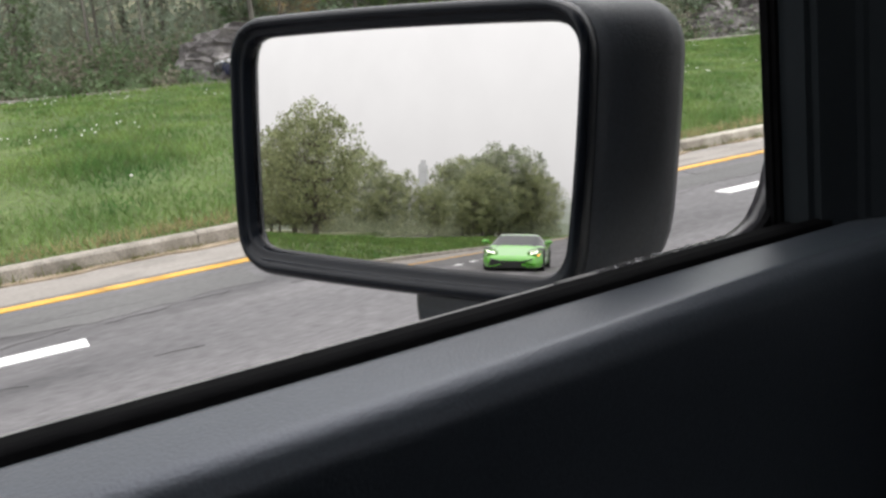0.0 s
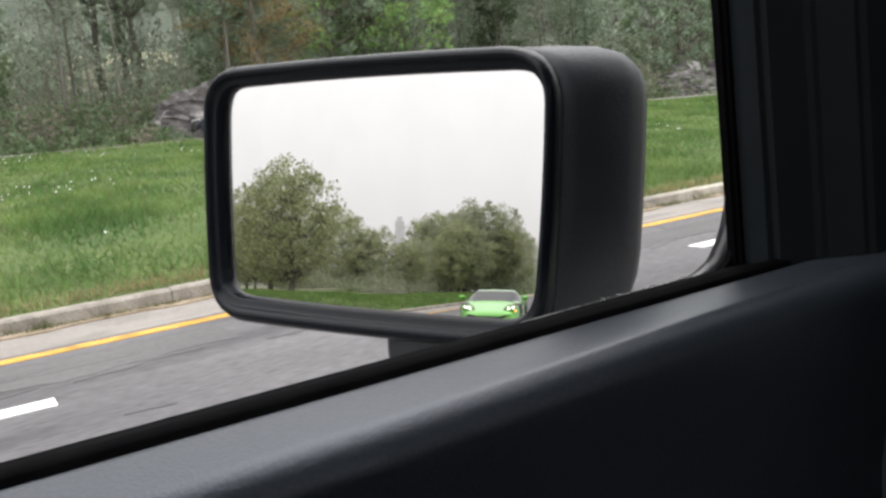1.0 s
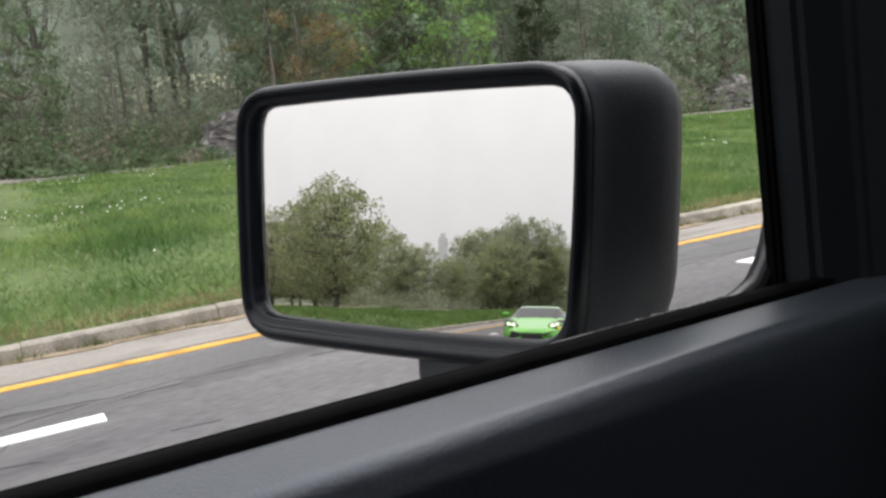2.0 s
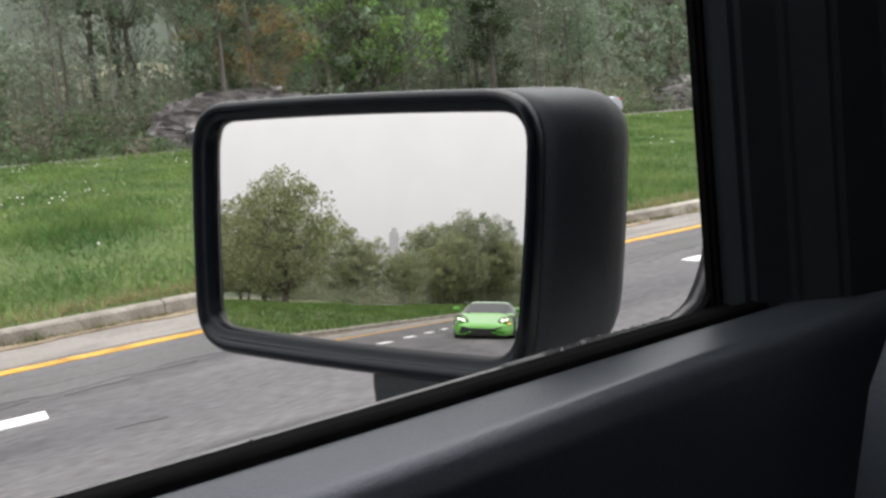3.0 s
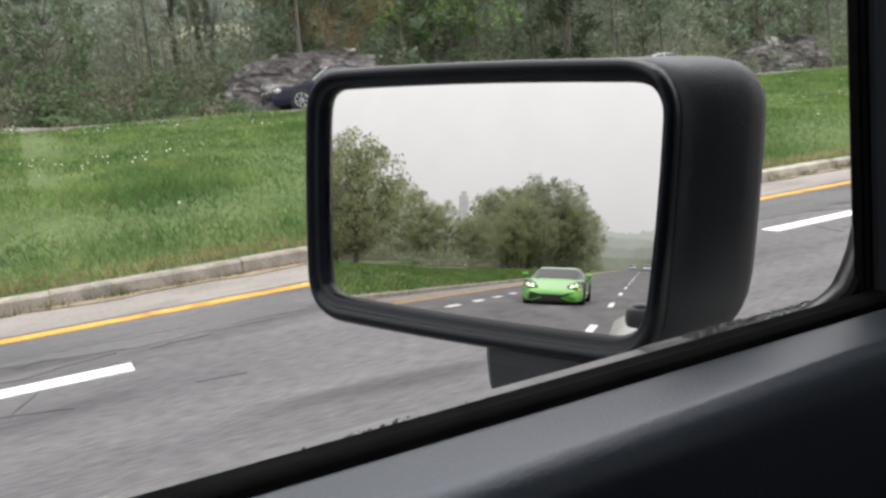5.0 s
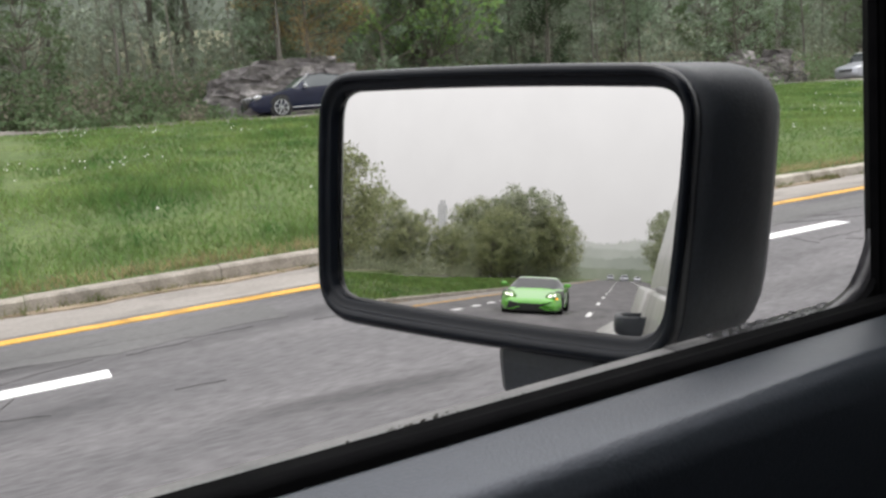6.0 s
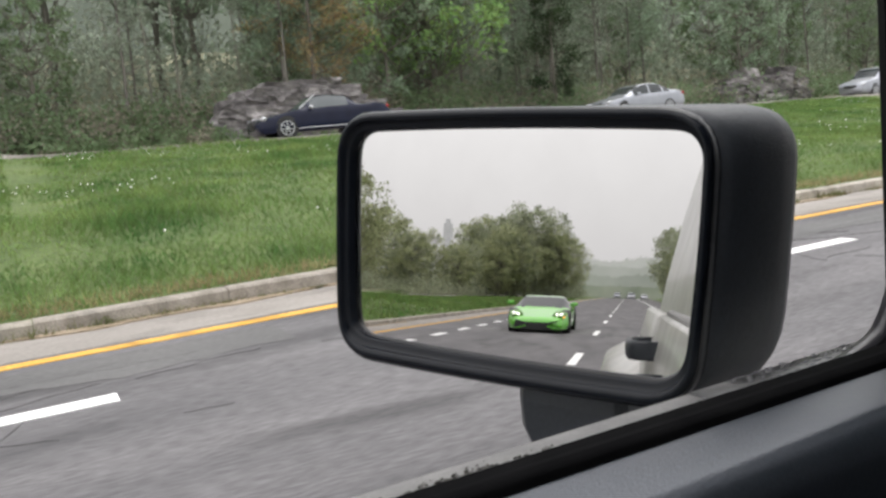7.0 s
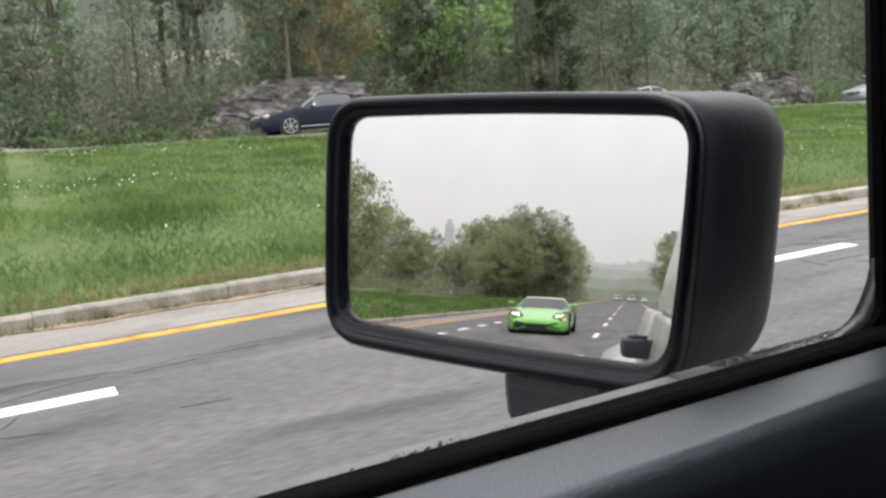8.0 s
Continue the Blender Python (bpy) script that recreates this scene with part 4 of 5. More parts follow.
# brush along the wood's edge
bx = np.concatenate([rng.uniform(-39.8, -36.4, 620), rng.uniform(-36.6, -35.6, 40), rng.uniform(-40.5, -38.2, 130)])
by = np.concatenate([rng.uniform(-18, 80, 620), rng.uniform(1, 16, 40), rng.uniform(0, 17, 130)])
bc, bt = [], []
for x, y in zip(bx, by):
    if 8.3 < y < 16.3 and -38.0 < x < -36.2:
        continue
    hgt = rng.uniform(0.5, 1.9) * (1 if x < -37 else 0.6 if x < -36.6 else 0.4)
    n = int(70 * hgt)
    p = rng.normal(0, 1, (n, 3)) * np.array((0.5, 0.6, 0.3)) * hgt * 0.8
    p[:, 2] = np.abs(p[:, 2]) + rng.uniform(0.05, hgt, n) * 0.7
    (bc if rng.random() < 0.72 else bt).append(p + np.array((x, y, land(x, y))))
inner = []
for x, y in zip(rng.uniform(-60, -41, 800), rng.uniform(-18, 95, 800)):
    hgt = rng.uniform(1.5, 5.0)
    p = rng.normal(0, 1, (60, 3)) * np.array((0.9, 1.0, 0.5))
    p[:, 2] += rng.uniform(0.2, hgt, 60)
    inner.append(p + np.array((x, y, land(x, y))))
lv, lf = leaf_quads(np.concatenate(inner), 0.17, rng)
tagged(quick_mesh("undergrowth", lv, lf, LEAF[2]), "dense leafy undergrowth deep in the woods", "brush", kind="stuff")
for nm, pts_, m_, lab in (("brush", bc, LEAF[6], "tangled green brush along the wood's edge"), ("dry_brush", bt, LEAF[7], "dry brown brush along the wood's edge")):
    lv, lf = leaf_quads(np.concatenate(pts_), 0.11, rng)
    tagged(quick_mesh(nm, lv, lf, m_), lab, "brush", kind="stuff")

# low brush filling in under the trees behind
under = []
for k in range(420):
    x, y = (rng.uniform(-46, -26), rng.uniform(-150, -118)) if k % 2 else (rng.uniform(-34, -10), rng.uniform(-182, -158))
    hgt = rng.uniform(0.8, 3.2)
    p = rng.normal(0, 1, (60, 3)) * np.array((0.9, 0.9, 0.35)) * (0.5 + 0.4 * hgt)
    p[:, 2] = np.abs(p[:, 2]) + rng.uniform(0, hgt, 60)
    under.append(p + np.array((x, y, land(x, y))))
lv, lf = leaf_quads(np.concatenate(under), 0.17, rng)
tagged(quick_mesh("hedge_brush", lv, lf, MIST_LEAF), "mist-paled green brush filling in under the median trees", "brush", kind="stuff")

# grass: upright blades, thick near the kerb, thinner further off
n = 150000
u = rng.random(n)
gxs = KERB_X - 0.24 - 16.2 * u ** 1.35
gys = rng.uniform(-5, 34, n) * (0.55 + 0.45 * u) + 0
gzs = np.array([land(x, y) for x, y in zip(gxs, gys)])
hgt = rng.uniform(0.06, 0.17, n) * (0.75 + 1.0 * np.array([noise.noise((x * 0.5, y * 0.35, 9)) for x, y in zip(gxs, gys)]))
hgt = np.maximum(0.05, hgt) * np.clip((gxs + 25.4) / 3.0, np.where(gys < 13, 0.9, 0.35), 1) * np.clip((KERB_X - 0.2 - gxs) * 1.6, 0.45, 1)
wid = 0.006 + 0.0011 * (-gxs - 8)
ang = rng.uniform(0, math.pi, n)
lx, ly = rng.normal(0, 0.7, n) * hgt, rng.normal(0, 0.7, n) * hgt
gv = np.stack([np.stack([gxs - np.cos(ang) * wid, gys - np.sin(ang) * wid, gzs - 0.02], 1), np.stack([gxs + np.cos(ang) * wid, gys + np.sin(ang) * wid, gzs - 0.02], 1), np.stack([gxs + lx, gys + ly, gzs + hgt], 1)], 1).reshape(-1, 3)
tagged(quick_mesh("grass", gv, np.arange(3 * n).reshape(n, 3), GRASS), "long rough green grass on the median bank", "grass", kind="stuff")
n = 70000
u = rng.random(n)
rx = KERB_X - 0.25 - 22 * rng.random(n) ** 1.2
ry = -6 - 130 * u ** 1.7
rz = np.array([land(x, y) for x, y in zip(rx, ry)])
rh = rng.uniform(0.10, 0.26, n) * (0.9 + 0.8 * np.array([noise.noise((x * 0.3, y * 0.2, 2)) for x, y in zip(rx, ry)]))
rw = 0.010 + 0.0006 * -ry
ra = rng.uniform(0, math.pi, n)
keep = (rx > -24.6) | (rx < -33.6)
rv_ = np.stack([np.stack([rx - np.cos(ra) * rw, ry - np.sin(ra) * rw, rz - 0.02], 1), np.stack([rx + np.cos(ra) * rw, ry + np.sin(ra) * rw, rz - 0.02], 1), np.stack([rx + rng.normal(0, 0.05, n), ry + rng.normal(0, 0.05, n), rz + rh], 1)], 1)[keep].reshape(-1, 3)
tagged(quick_mesh("median_grass", rv_, np.arange(len(rv_)).reshape(-1, 3), GRASS), "rough green grass on the median behind", "grass", kind="stuff")
m = 9000
sx_ = KERB_X - 0.22 - np.abs(rng.normal(0, 0.16, m)) - 0.25 * np.array([max(0, noise.noise((0, k * 0.0031, 7))) for k in range(m)])
sy_ = np.linspace(-6, 32, m) + rng.normal(0, 0.2, m)
sz_ = np.array([land(x, y) for x, y in zip(sx_, sy_)])
sh_ = rng.uniform(0.04, 0.14, m)
sa = rng.uniform(0, math.pi, m)
tipx, tipy = rng.normal(0.03, 0.06, m), rng.normal(0, 0.07, m)
sv = np.stack([np.stack([sx_ - np.cos(sa) * 0.007, sy_ - np.sin(sa) * 0.007, sz_ - 0.02], 1), np.stack([sx_ + np.cos(sa) * 0.007, sy_ + np.sin(sa) * 0.007, sz_ - 0.02], 1), np.stack([sx_ + tipx, sy_ + tipy, sz_ + sh_], 1)], 1).reshape(-1, 3)
tagged(quick_mesh("dry_grass", sv, np.arange(3 * m).reshape(m, 3), STRAW), "dry straw-coloured grass fringe behind the kerb", "grass", kind="stuff")
wc, wcol = [], []
for k in range(64):
    y0 = rng.uniform(-4, 30)
    hh = rng.uniform(0.03, 0.10)
    q = 46
    pp = rng.normal(0, 1, (q, 3)) * np.array((0.05, 0.17, 0)) * (0.6 + 3 * hh)
    wc.append(np.stack([KERB_X + 0.05 + np.abs(pp[:, 0]), y0 + pp[:, 1], 0.0 * pp[:, 0]], 1))
    wcol.append(np.full(q, hh))
wc, wh = np.concatenate(wc), np.concatenate(wcol) * rng.uniform(0.4, 1.2, len(wc) * 0 + 64 * 46)
wa = rng.uniform(0, math.pi, len(wc))
wv = np.stack([wc + np.stack([-np.cos(wa) * 0.008, -np.sin(wa) * 0.008, 0 * wa - 0.01], 1), wc + np.stack([np.cos(wa) * 0.008, np.sin(wa) * 0.008, 0 * wa - 0.01], 1), wc + np.stack([rng.normal(0, 0.04, len(wc)), rng.normal(0, 0.05, len(wc)), wh], 1)], 1).reshape(-1, 3)
tagged(quick_mesh("gutter_weeds", wv, np.arange(3 * len(wc)).reshape(-1, 3), WEED), "tufts of weeds growing at the foot of the kerb", "weeds", kind="stuff")
fb = bmesh.new()
for k in range(1500):
    x, y = rng.uniform(-24, -10.5), rng.uniform(-3, 30)
    if noise.noise((x * 0.35, y * 0.3, 4)) < rng.uniform(0.05, 0.5):
        continue
    bmesh.ops.create_icosphere(fb, subdivisions=1, radius=rng.uniform(0.009, 0.020), matrix=Matrix.Translation((x, y, land(x, y) + rng.uniform(0.14, 0.24))))
tagged(part("dandelions", fb, PUFF), "white dandelion seed heads in the grass", "flower", kind="stuff")


# ---- cars ----
def spline(vals, n):
    """n samples of a smooth curve through evenly spaced values."""
    vals = np.asarray(vals, float)
    k = len(vals)
    out = []
    for t in np.linspace(0, k - 1, n):
        i = min(int(t), k - 2)
        f = t - i
        p0, p1, p2, p3 = vals[max(i - 1, 0)], vals[i], vals[i + 1], vals[min(i + 2, k - 1)]
        out.append(0.5 * (2 * p1 + (p2 - p0) * f + (2 * p0 - 5 * p1 + 4 * p2 - p3) * f * f + (3 * p1 - p0 - 3 * p2 + p3) * f ** 3))
    return np.array(out)


def at(knots, s):
    xs, ys = zip(*knots)
    return float(np.interp(s, xs, ys))


def car(name, label, paint, length, width, top, deck, belt, sill, windows, screen, rear, soft_top=None, ns=64, glass=GLASS_DARK, tuck=0.74):
    """A car along y with its nose at -length/2: body skin, windows, wheels and lights.
    top, deck, belt, sill: knots of height along 0..1; windows: (start, end) spans of side glass; screen, rear: spans of the glass ahead and behind."""
    ob = thing(name, 0, 0, -80, label, "car")
    half, nr = [], 15
    rows = []
    S = np.linspace(0, 1, ns)
    for s in S:
        zt, zd, zb, zs = at(top, s), at(deck, s), at(belt, s), at(sill, s)
        wf = width / 2 * (1 - 0.20 * max(0, 0.10 - s) / 0.10 - 0.10 * max(0, s - 0.93) / 0.07 - 0.02 * abs(s - 0.5))
        wr = wf * tuck if zt > zd + 0.02 else wf * 0.86
        mid = zs + (zb - zs) * 0.55
        yy = spline([0, wf * 0.86, wf * 0.985, wf, wf * 0.965, wr + (wf * 0.965 - wr) * 0.12 if zt > zd + 0.02 else wf * 0.90, wr * 0.80 if zt > zd + 0.02 else wf * 0.6, 0], nr * 2)
        zz = spline([zs, zs, zs + 0.10, mid, zb, (zt - 0.05) if zt > zd + 0.02 else zb + (zt - zb) * 0.6, zt - 0.008, zt], nr * 2)
        rows.append([(x, (s - 0.5) * length, z) for x, z in zip(yy, zz)] + [(-x, (s - 0.5) * length, z) for x, z in list(zip(yy, zz))[::-1][1:-1]])
    V = [p for r in rows for p in r]
    n = len(rows[0])
    m2 = nr * 2
    body, side, front = [], [], []
    for i in range(ns - 1):
        for j in range(n):
            k = (j + 1) % n
            q = (i * n + j, i * n + k, (i + 1) * n + k, (i + 1) * n + j)
            jj = j if j < m2 else n - 1 - j
            s = (S[i] + S[i + 1]) / 2
            f = jj / (m2 - 1)
            cabin = at(top, s) > at(deck, s) + 0.06
            if cabin and 0.585 < f < 0.72 and any(a < s < b for a, b in windows):
                side.append(q)
            elif cabin and f > 0.70 and (screen[0] < s < screen[1] or rear[0] < s < rear[1]):
                front.append(q)
            else:
                body.append(q)
    body += [tuple(range(n))[::-1], tuple((ns - 1) * n + j for j in range(n))]

    def sub(nm, faces, m, lab=""):
        used = sorted({i for f in faces for i in f})
        mp = {u: i for i, u in enumerate(used)}
        return mesh_part(nm, [V[u] for u in used], [tuple(mp[i] for i in f) for f in faces], m, ob, lab, True)
    sub("body", body, paint)
    for a, c in windows:
        for sx in (-1, 1):
            pane = [q for q in side if a < sum(V[i][1] for i in q) / 4 / length + 0.5 < c and sum(V[i][0] for i in q) * sx > 0]
            if pane:
                sub("side_window", pane, glass)
    for nm, (a, c) in (("windscreen", screen), ("rear_window", rear)):
        pane = [q for q in front if a < sum(V[i][1] for i in q) / 4 / length + 0.5 < c]
        if pane:
            sub(nm, pane, glass)
    return ob


TYRE = mat("tyre_rubber", (0.018, 0.018, 0.018), 0.8, bump=0.2, bscale=80)
ALLOY = mat("silver_alloy", (0.55, 0.56, 0.58), 0.3, 0.9)
BLACKRIM = mat("black_alloy", (0.03, 0.03, 0.03), 0.3, 0.6)
GRILLE = mat("black_grille", (0.012, 0.012, 0.013), 0.5)
LAMP_ON = glow("lit_headlamp", (1, 0.98, 0.92), 2.6)
LAMP_OFF = mat("clear_lamp", (0.55, 0.56, 0.58), 0.15, 0.3)
RED_LAMP = mat("red_tail_lamp", (0.45, 0.02, 0.02), 0.25)
LENS = mat("greenish_lamp_lens", (0.16, 0.30, 0.10), 0.15)
AMBER = glow("amber_lamp", (1, 0.42, 0.03), 3.0)


def wheels(ob, track, front, back, r, w=0.22, rim=ALLOY, spokes=10):
    for y in (front, back):
        for sx in (-1, 1):
            x = sx * track
            b = rings_mesh([[(x + sx * dx, y + rr * math.cos(2 * math.pi * k / 28), r + rr * math.sin(2 * math.pi * k / 28)) for k in range(28)]
                            for dx, rr in ((-w, r * 0.7), (-w, r * 0.97), (-w * 0.85, r), (-w * 0.12, r), (0, r * 0.95), (0.0, r * 0.74), (-0.02, r * 0.70))])
            wheel = part("wheel", b, TYRE, ob, "", True)
            b = bmesh.new()
            for k in range(spokes):
                a = 2 * math.pi * k / spokes
                box(-0.012, 0.012, -r * 0.036, r * 0.036, 0.05 * r, r * 0.68, bm=b)
                for v in b.verts[-8:]:
                    c = v.co.copy()
                    v.co = Vector((x + sx * (0.004 + c.x), y + c.y * math.cos(a) - c.z * math.sin(a), r + c.y * math.sin(a) + c.z * math.cos(a)))
            ring = [[(x + sx * dx, y + rr * math.cos(2 * math.pi * k / 28), r + rr * math.sin(2 * math.pi * k / 28)) for k in range(28)] for dx, rr in ((-0.03, r * 0.64), (0.008, r * 0.64), (0.008, r * 0.71), (-0.03, r * 0.71))]
            rv = [[b.verts.new(p) for p in q] for q in ring]
            for q in range(4):
                for k in range(28):
                    b.faces.new((rv[q][k], rv[q][(k + 1) % 28], rv[(q + 1) % 4][(k + 1) % 28], rv[(q + 1) % 4][k]))
            bmesh.ops.recalc_face_normals(b, faces=b.faces)
            part("rim", b, rim, wheel)
            arch = rings_mesh([[(x + sx * dx, y + r * 1.13 * math.cos(2 * math.pi * k / 28), r * 1.04 + r * 1.13 * math.sin(2 * math.pi * k / 28)) for k in range(28)] for dx in (-w, -0.012)])
            part("wheel_arch", arch, GRILLE, ob)


def lump(ob, name, x, y, z, sx, sy, sz, m, label="", bevel=0.3, both=True, rot=(0, 0, 0)):
    """A rounded block, on both sides of a car where asked."""
    for side in ((-1, 1) if both else (1,)):
        b = box(-sx / 2, sx / 2, -sy / 2, sy / 2, -sz / 2, sz / 2, min(sx, sy, sz) * bevel, 2)
        bmesh.ops.transform(b, matrix=pose(x * side, y, z, rot[0], rot[1] * side, rot[2] * side), verts=b.verts)
        part(name, b, m, ob, label, True)


SILVER = mat("silver_car_paint", (0.30, 0.315, 0.35), 0.3, 0.5, col2=(0.33, 0.345, 0.38), scale=3, coat=0.6)
NAVY = mat("dark_blue_car_paint", (0.008, 0.010, 0.026), 0.25, 0.0, col2=(0.010, 0.013, 0.032), scale=3, coat=0.05, spec=0.22)
LIME = mat("bright_green_car_paint", (0.105, 0.43, 0.028), 0.3, 0.0, col2=(0.115, 0.45, 0.033), scale=3, coat=1.0)
CANVAS = mat("black_canvas_top", (0.012, 0.012, 0.014), 0.85, bump=0.2, bscale=200)


def sedan(label, paint, suv=False):
    if suv:
        ob = car("suv", label, paint, 4.75, 1.86,
                 ((0, 0.80), (0.04, 0.96), (0.24, 1.10), (0.36, 1.62), (0.48, 1.74), (0.85, 1.70), (0.93, 1.60), (0.99, 1.10), (1, 0.95)),
                 ((0, 0.80), (0.04, 0.96), (0.24, 1.10), (0.95, 1.10), (1, 0.95)), ((0, 0.66), (0.05, 0.86), (0.25, 1.02), (0.95, 1.08), (1, 0.9)), ((0, 0.35), (0.04, 0.28), (0.96, 0.30), (1, 0.4)),
                 ((0.33, 0.50), (0.52, 0.70), (0.72, 0.90)), (0.25, 0.37), (0.93, 0.985), tuck=0.80)
        wheels(ob, 0.935, -1.42, 1.38, 0.36)
    else:
        ob = car("sedan", label, paint, 4.85, 1.86,
                 ((0, 0.62), (0.03, 0.76), (0.24, 0.95), (0.40, 1.38), (0.52, 1.47), (0.66, 1.44), (0.86, 1.10), (0.97, 1.06), (1, 0.85)),
                 ((0, 0.62), (0.03, 0.76), (0.24, 0.95), (0.86, 1.08), (0.97, 1.06), (1, 0.85)), ((0, 0.52), (0.04, 0.66), (0.24, 0.88), (0.9, 1.00), (1, 0.78)), ((0, 0.30), (0.04, 0.20), (0.96, 0.24), (1, 0.36)),
                 ((0.335, 0.525), (0.545, 0.70), (0.712, 0.79)), (0.25, 0.40), (0.68, 0.85), tuck=0.72)
        wheels(ob, 0.935, -1.46, 1.36, 0.335)
    h = 1.02 if suv else 0.92
    lump(ob, "wing_mirror", 0.99, -0.62, h + 0.06, 0.20, 0.11, 0.13, paint)
    lump(ob, "headlamp", 0.66, -2.20, h - 0.22, 0.36, 0.30, 0.11, LAMP_OFF, "clear headlamp", rot=(14, 0, -22))
    lump(ob, "tail_lamp", 0.70, 2.30, h - 0.02, 0.36, 0.22, 0.14, RED_LAMP, "red tail lamp")
    lump(ob, "grille", 0, -2.335, h - 0.32, 0.86, 0.14, 0.22, GRILLE, both=False)
    lump(ob, "sill_strip", 0.915, -0.05, 0.31, 0.05, 2.0, 0.035, ALLOY, "bright sill strip")
    for y in (-0.30, 0.75):
        lump(ob, "door_handle", 0.925, y, h - 0.06, 0.05, 0.18, 0.03, paint)
    return ob


def convertible(label, paint):
    ob = car("convertible", label, paint, 4.62, 1.85,
             ((0, 0.55), (0.03, 0.70), (0.30, 0.93), (0.44, 1.34), (0.52, 1.37), (0.66, 1.30), (0.76, 1.00), (0.97, 0.98), (1, 0.8)),
             ((0, 0.55), (0.03, 0.70), (0.30, 0.93), (0.97, 0.98), (1, 0.8)), ((0, 0.50), (0.04, 0.62), (0.28, 0.86), (0.9, 0.94), (1, 0.74)), ((0, 0.28), (0.04, 0.18), (0.96, 0.22), (1, 0.36)),
             ((0.385, 0.66),), (0.31, 0.43), (0.69, 0.73), glass=GLASS_GREY, tuck=0.72)
    wheels(ob, 0.93, -1.42, 1.33, 0.335, spokes=7)
    # folded-up cloth roof over the cabin
    rr = []
    for k in range(9):
        s = 0.435 + 0.30 * k / 8
        y = (s - 0.5) * 4.62
        z = at(((0.43, 1.33), (0.52, 1.375), (0.66, 1.305), (0.74, 1.03)), s)
        rr.append([(x * 0.70, y, z + 0.012 - 0.03 * abs(x) ** 3) for x in np.linspace(-1, 1, 9)] + [(x * 0.66, y, z - 0.05) for x in np.linspace(1, -1, 5)])
    part("cloth_roof", rings_mesh(rr), CANVAS, ob, "black cloth roof", True)
    b = rings_mesh([[(sx * 0.735, (0.30 - 0.5) * 4.62, 0.92 + dz) for sx, dz in ((1, 0), (1.05, 0), (1.05, 0.05), (1, 0.05))], [(sx * 0.64, (0.43 - 0.5) * 4.62, 1.33 + dz) for sx, dz in ((1, 0), (1.05, 0), (1.05, 0.05), (1, 0.05))]])
    part("screen_frame", b, ALLOY, ob, "bright windscreen frame")
    lump(ob, "wing_mirror", 0.99, -0.58, 0.95, 0.20, 0.11, 0.12, ALLOY)
    lump(ob, "headlamp", 0.66, -2.10, 0.68, 0.38, 0.24, 0.13, LAMP_OFF, "clear headlamp", rot=(10, 0, -20))
    lump(ob, "tail_lamp", 0.66, 2.24, 0.83, 0.38, 0.12, 0.12, RED_LAMP, "red tail lamp")
    lump(ob, "grille", 0, -2.28, 0.52, 0.7, 0.12, 0.34, GRILLE, both=False)
    lump(ob, "sill_strip", 0.912, -0.05, 0.30, 0.05, 2.0, 0.03, ALLOY, "bright sill strip")
    return ob


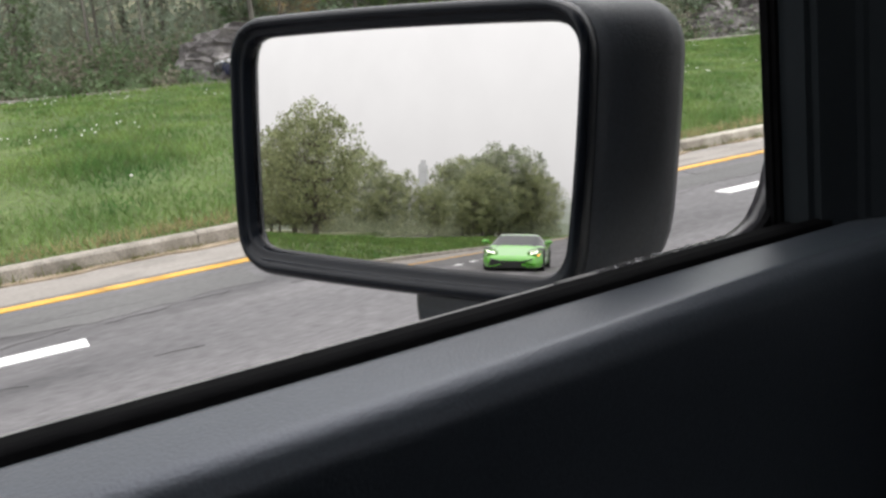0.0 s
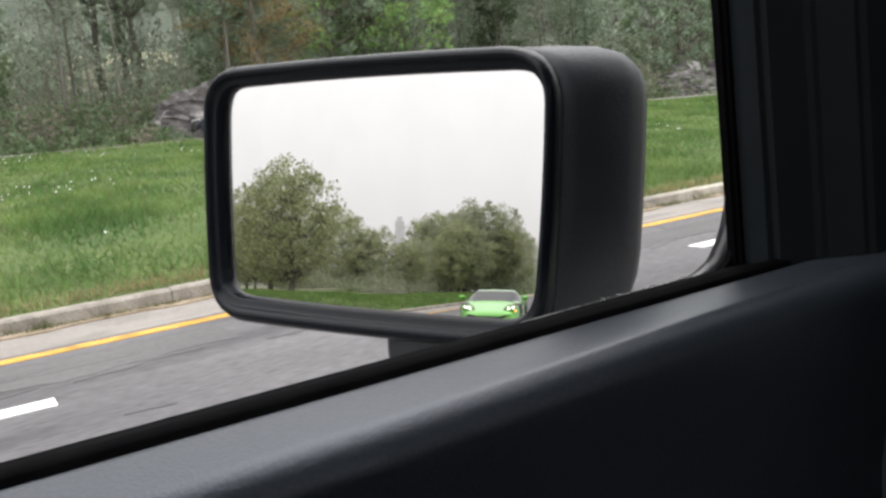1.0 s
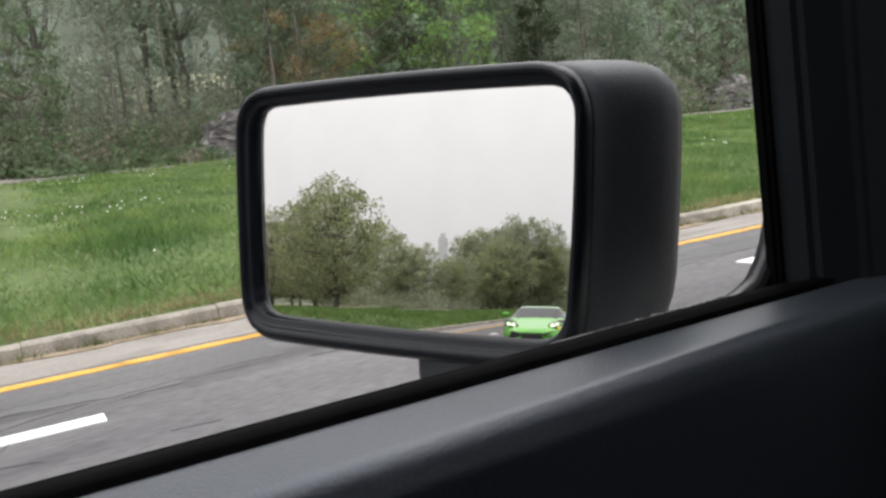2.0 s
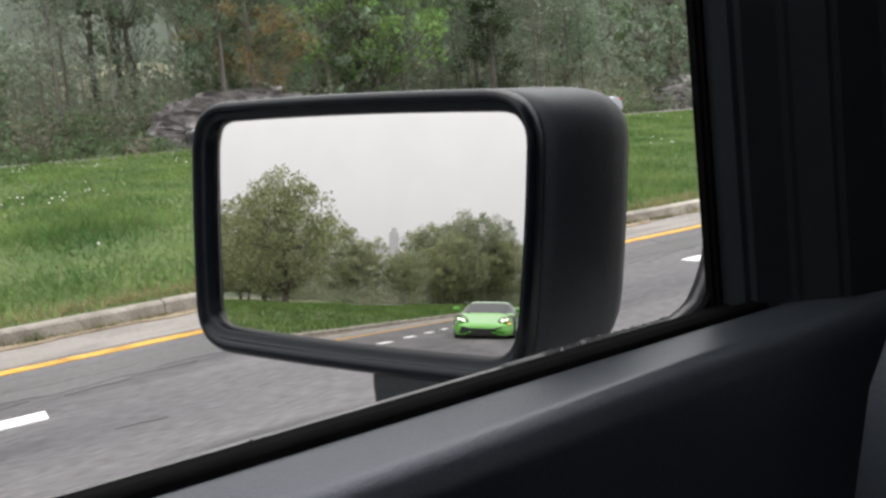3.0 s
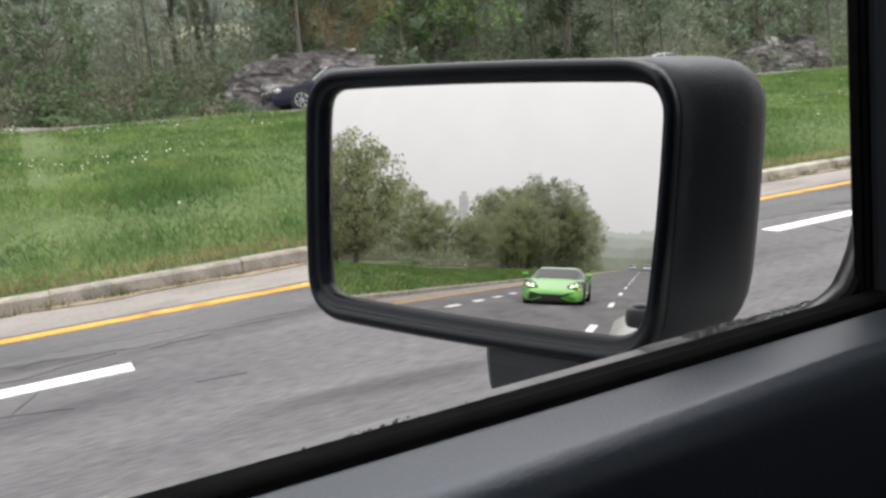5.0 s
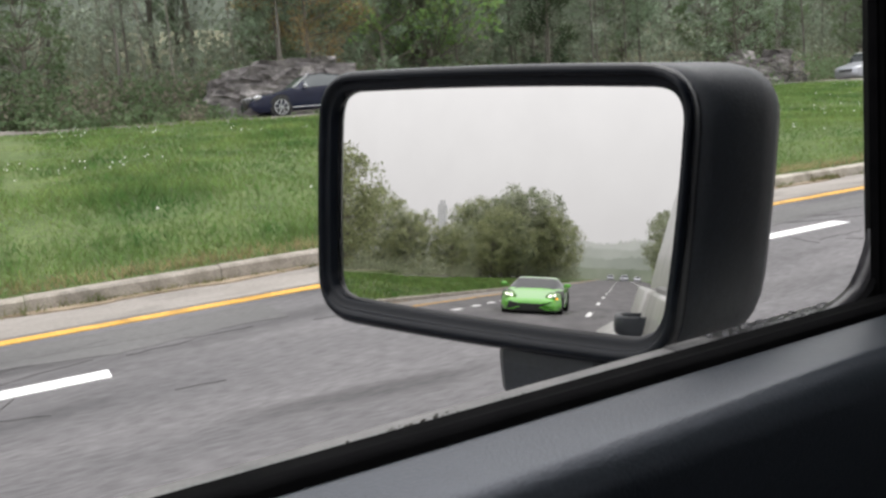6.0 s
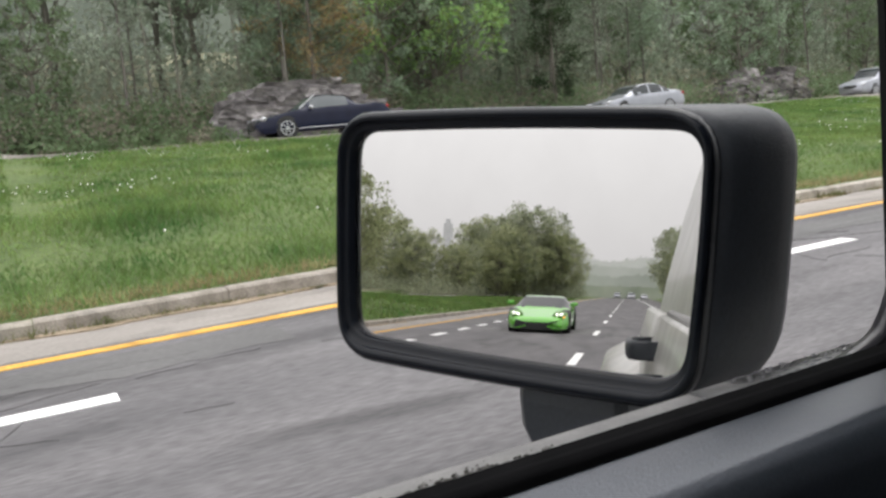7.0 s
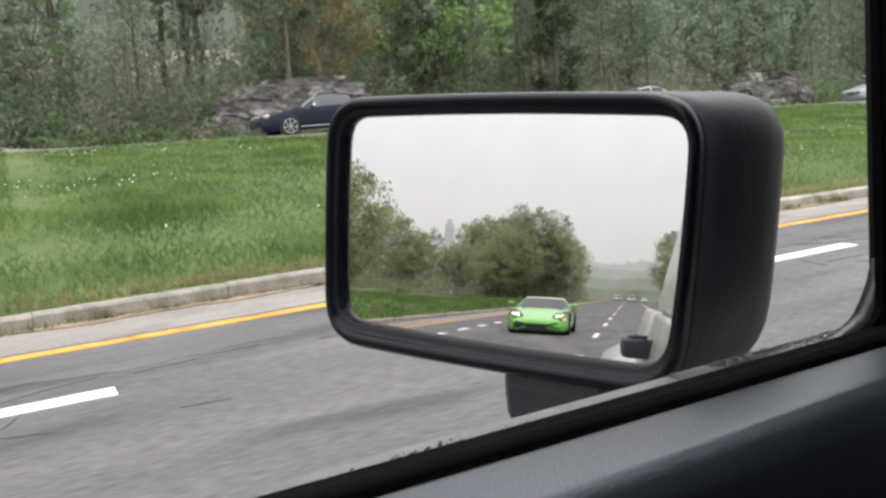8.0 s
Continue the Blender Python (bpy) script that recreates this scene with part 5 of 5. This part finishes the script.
def supercar(label, paint):
    ob = car("sports_car", label, paint, 4.46, 1.93,
             ((0, 0.42), (0.03, 0.50), (0.20, 0.67), (0.27, 0.73), (0.47, 1.12), (0.56, 1.165), (0.70, 1.08), (0.88, 0.94), (0.98, 0.90), (1, 0.75)),
             ((0, 0.42), (0.03, 0.50), (0.20, 0.67), (0.27, 0.73), (0.75, 0.90), (0.98, 0.90), (1, 0.75)), ((0, 0.34), (0.04, 0.44), (0.2, 0.66), (0.3, 0.74), (0.9, 0.86), (1, 0.66)), ((0, 0.14), (0.04, 0.11), (0.96, 0.14), (1, 0.3)),
             ((0.33, 0.56),), (0.275, 0.475), (0.72, 0.86), ns=80, glass=GLASS_DARK, tuck=0.66)
    wheels(ob, 0.985, -1.32, 1.30, 0.345, 0.26, BLACKRIM, 10)
    F = -2.23
    lump(ob, "wing_mirror", 1.05, -0.62, 0.92, 0.24, 0.10, 0.12, paint)
    lump(ob, "mirror_stalk", 0.94, -0.60, 0.87, 0.14, 0.06, 0.03, paint)
    # slanting headlamps, each with a lit forked strip
    for sx in (-1, 1):
        b = box(-0.19, 0.19, -0.16, 0.16, -0.035, 0.035, 0.012)
        bmesh.ops.transform(b, matrix=pose(sx * 0.70, F + 0.34, 0.60, 24, sx * 9, -sx * 26), verts=b.verts)
        lamp = part("headlamp", b, LENS, ob, "pale headlamp lens", True)
        for nm, dx, dz, L, ang in (("light_strip", -0.03, 0.0, 0.20, 20), ("light_strip", 0.07, 0.015, 0.13, 70), ("light_strip", -0.10, 0.005, 0.12, 62)):
            b = box(-L / 2, L / 2, -0.02, 0.02, -0.010, 0.010, 0.004)
            bmesh.ops.transform(b, matrix=pose(sx * (0.70 + dx), F + 0.22, 0.585 + dz, 0, -sx * ang, 0), verts=b.verts)
            part(nm, b, LAMP_ON, lamp, "lit forked running light")
    # black corner intakes, a low centre grille and a bright edge under each
    def wrap(x):
        return F - 0.024 + max(0.0, abs(x) - 0.70) * 2.1

    def plate(nm, outline, m, lab, depth=0.06, proud=0.0):
        b = rings_mesh([[(x, wrap(x) - proud + dy, z) for x, z in outline] for dy in (0.0, depth)])
        part(nm, b, m, ob, lab)
    for sx in (-1, 1):
        plate("corner_intake", [(sx * x, z) for x, z in ((0.22, 0.20), (0.56, 0.155), (0.70, 0.155), (0.95, 0.175), (0.96, 0.42), (0.80, 0.44), (0.62, 0.40), (0.40, 0.345))], GRILLE, "black corner air intake", 0.10, 0.05)
        plate("intake_blade", [(sx * x, z) for x, z in ((0.30, 0.225), (0.56, 0.145), (0.70, 0.143), (0.91, 0.165), (0.91, 0.188), (0.70, 0.168), (0.57, 0.17), (0.34, 0.25))], paint, "green blade under the intake", 0.06, 0.066)
    plate("front_grille", [(-0.56, 0.125), (0.56, 0.125), (0.30, 0.225), (0.40, 0.335), (-0.40, 0.335), (-0.30, 0.225)], GRILLE, "black centre grille", 0.10, 0.045)
    b = box(-0.82, 0.82, F - 0.04, F + 0.25, 0.095, 0.138, 0.012)
    part("front_splitter", b, GRILLE, ob, "black front splitter")
    b = box(-0.16, 0.16, F - 0.045, F - 0.02, 0.17, 0.23, 0.003)
    part("plate_holder", b, GRILLE, ob)
    b = box(-0.86, -0.80, F + 0.155, F + 0.20, 0.49, 0.53, 0.008)
    part("turn_signal", b, AMBER, ob, "amber turn signal")
    return ob


def place(proto, x, y, z, yaw, label="", group=""):
    ob = proto
    ob.matrix_world = pose(x, y, z, 0, 0, yaw)
    return tagged(ob, label, "", group)


green = supercar("low bright-green sports car with lit headlamps", LIME)
place(green, -3.14, -27.2, 0.0, 180)
silver = sedan("silver four-door sedan on the far carriageway", SILVER)
place(silver, -31.2, 27.5, far_z(27.5) + 0.06, 0)
van = sedan("pale silver sport utility vehicle on the far carriageway", SILVER, True)
place(van, -31.2, 46.0, far_z(46.0) + 0.06, 0)
navy = convertible("dark blue convertible with its cloth roof up", NAVY)
place(navy, -26.9, 9.7, far_z(9.7) + 0.06, 0)
for i, (x, y) in enumerate(((0.4, -205), (3.9, -228), (-3.4, -240), (0.2, -262))):
    c = copy_thing(silver if i % 2 else van, pose(x, y, 0, 0, 0, 180))
    c["label"], c["group"] = "following car far behind on the highway", "following traffic"

# road wheels under the off-road vehicle
wheels(jeep, 0.86, 2.28, -1.75, 0.38, 0.24, BLACKRIM, 8)
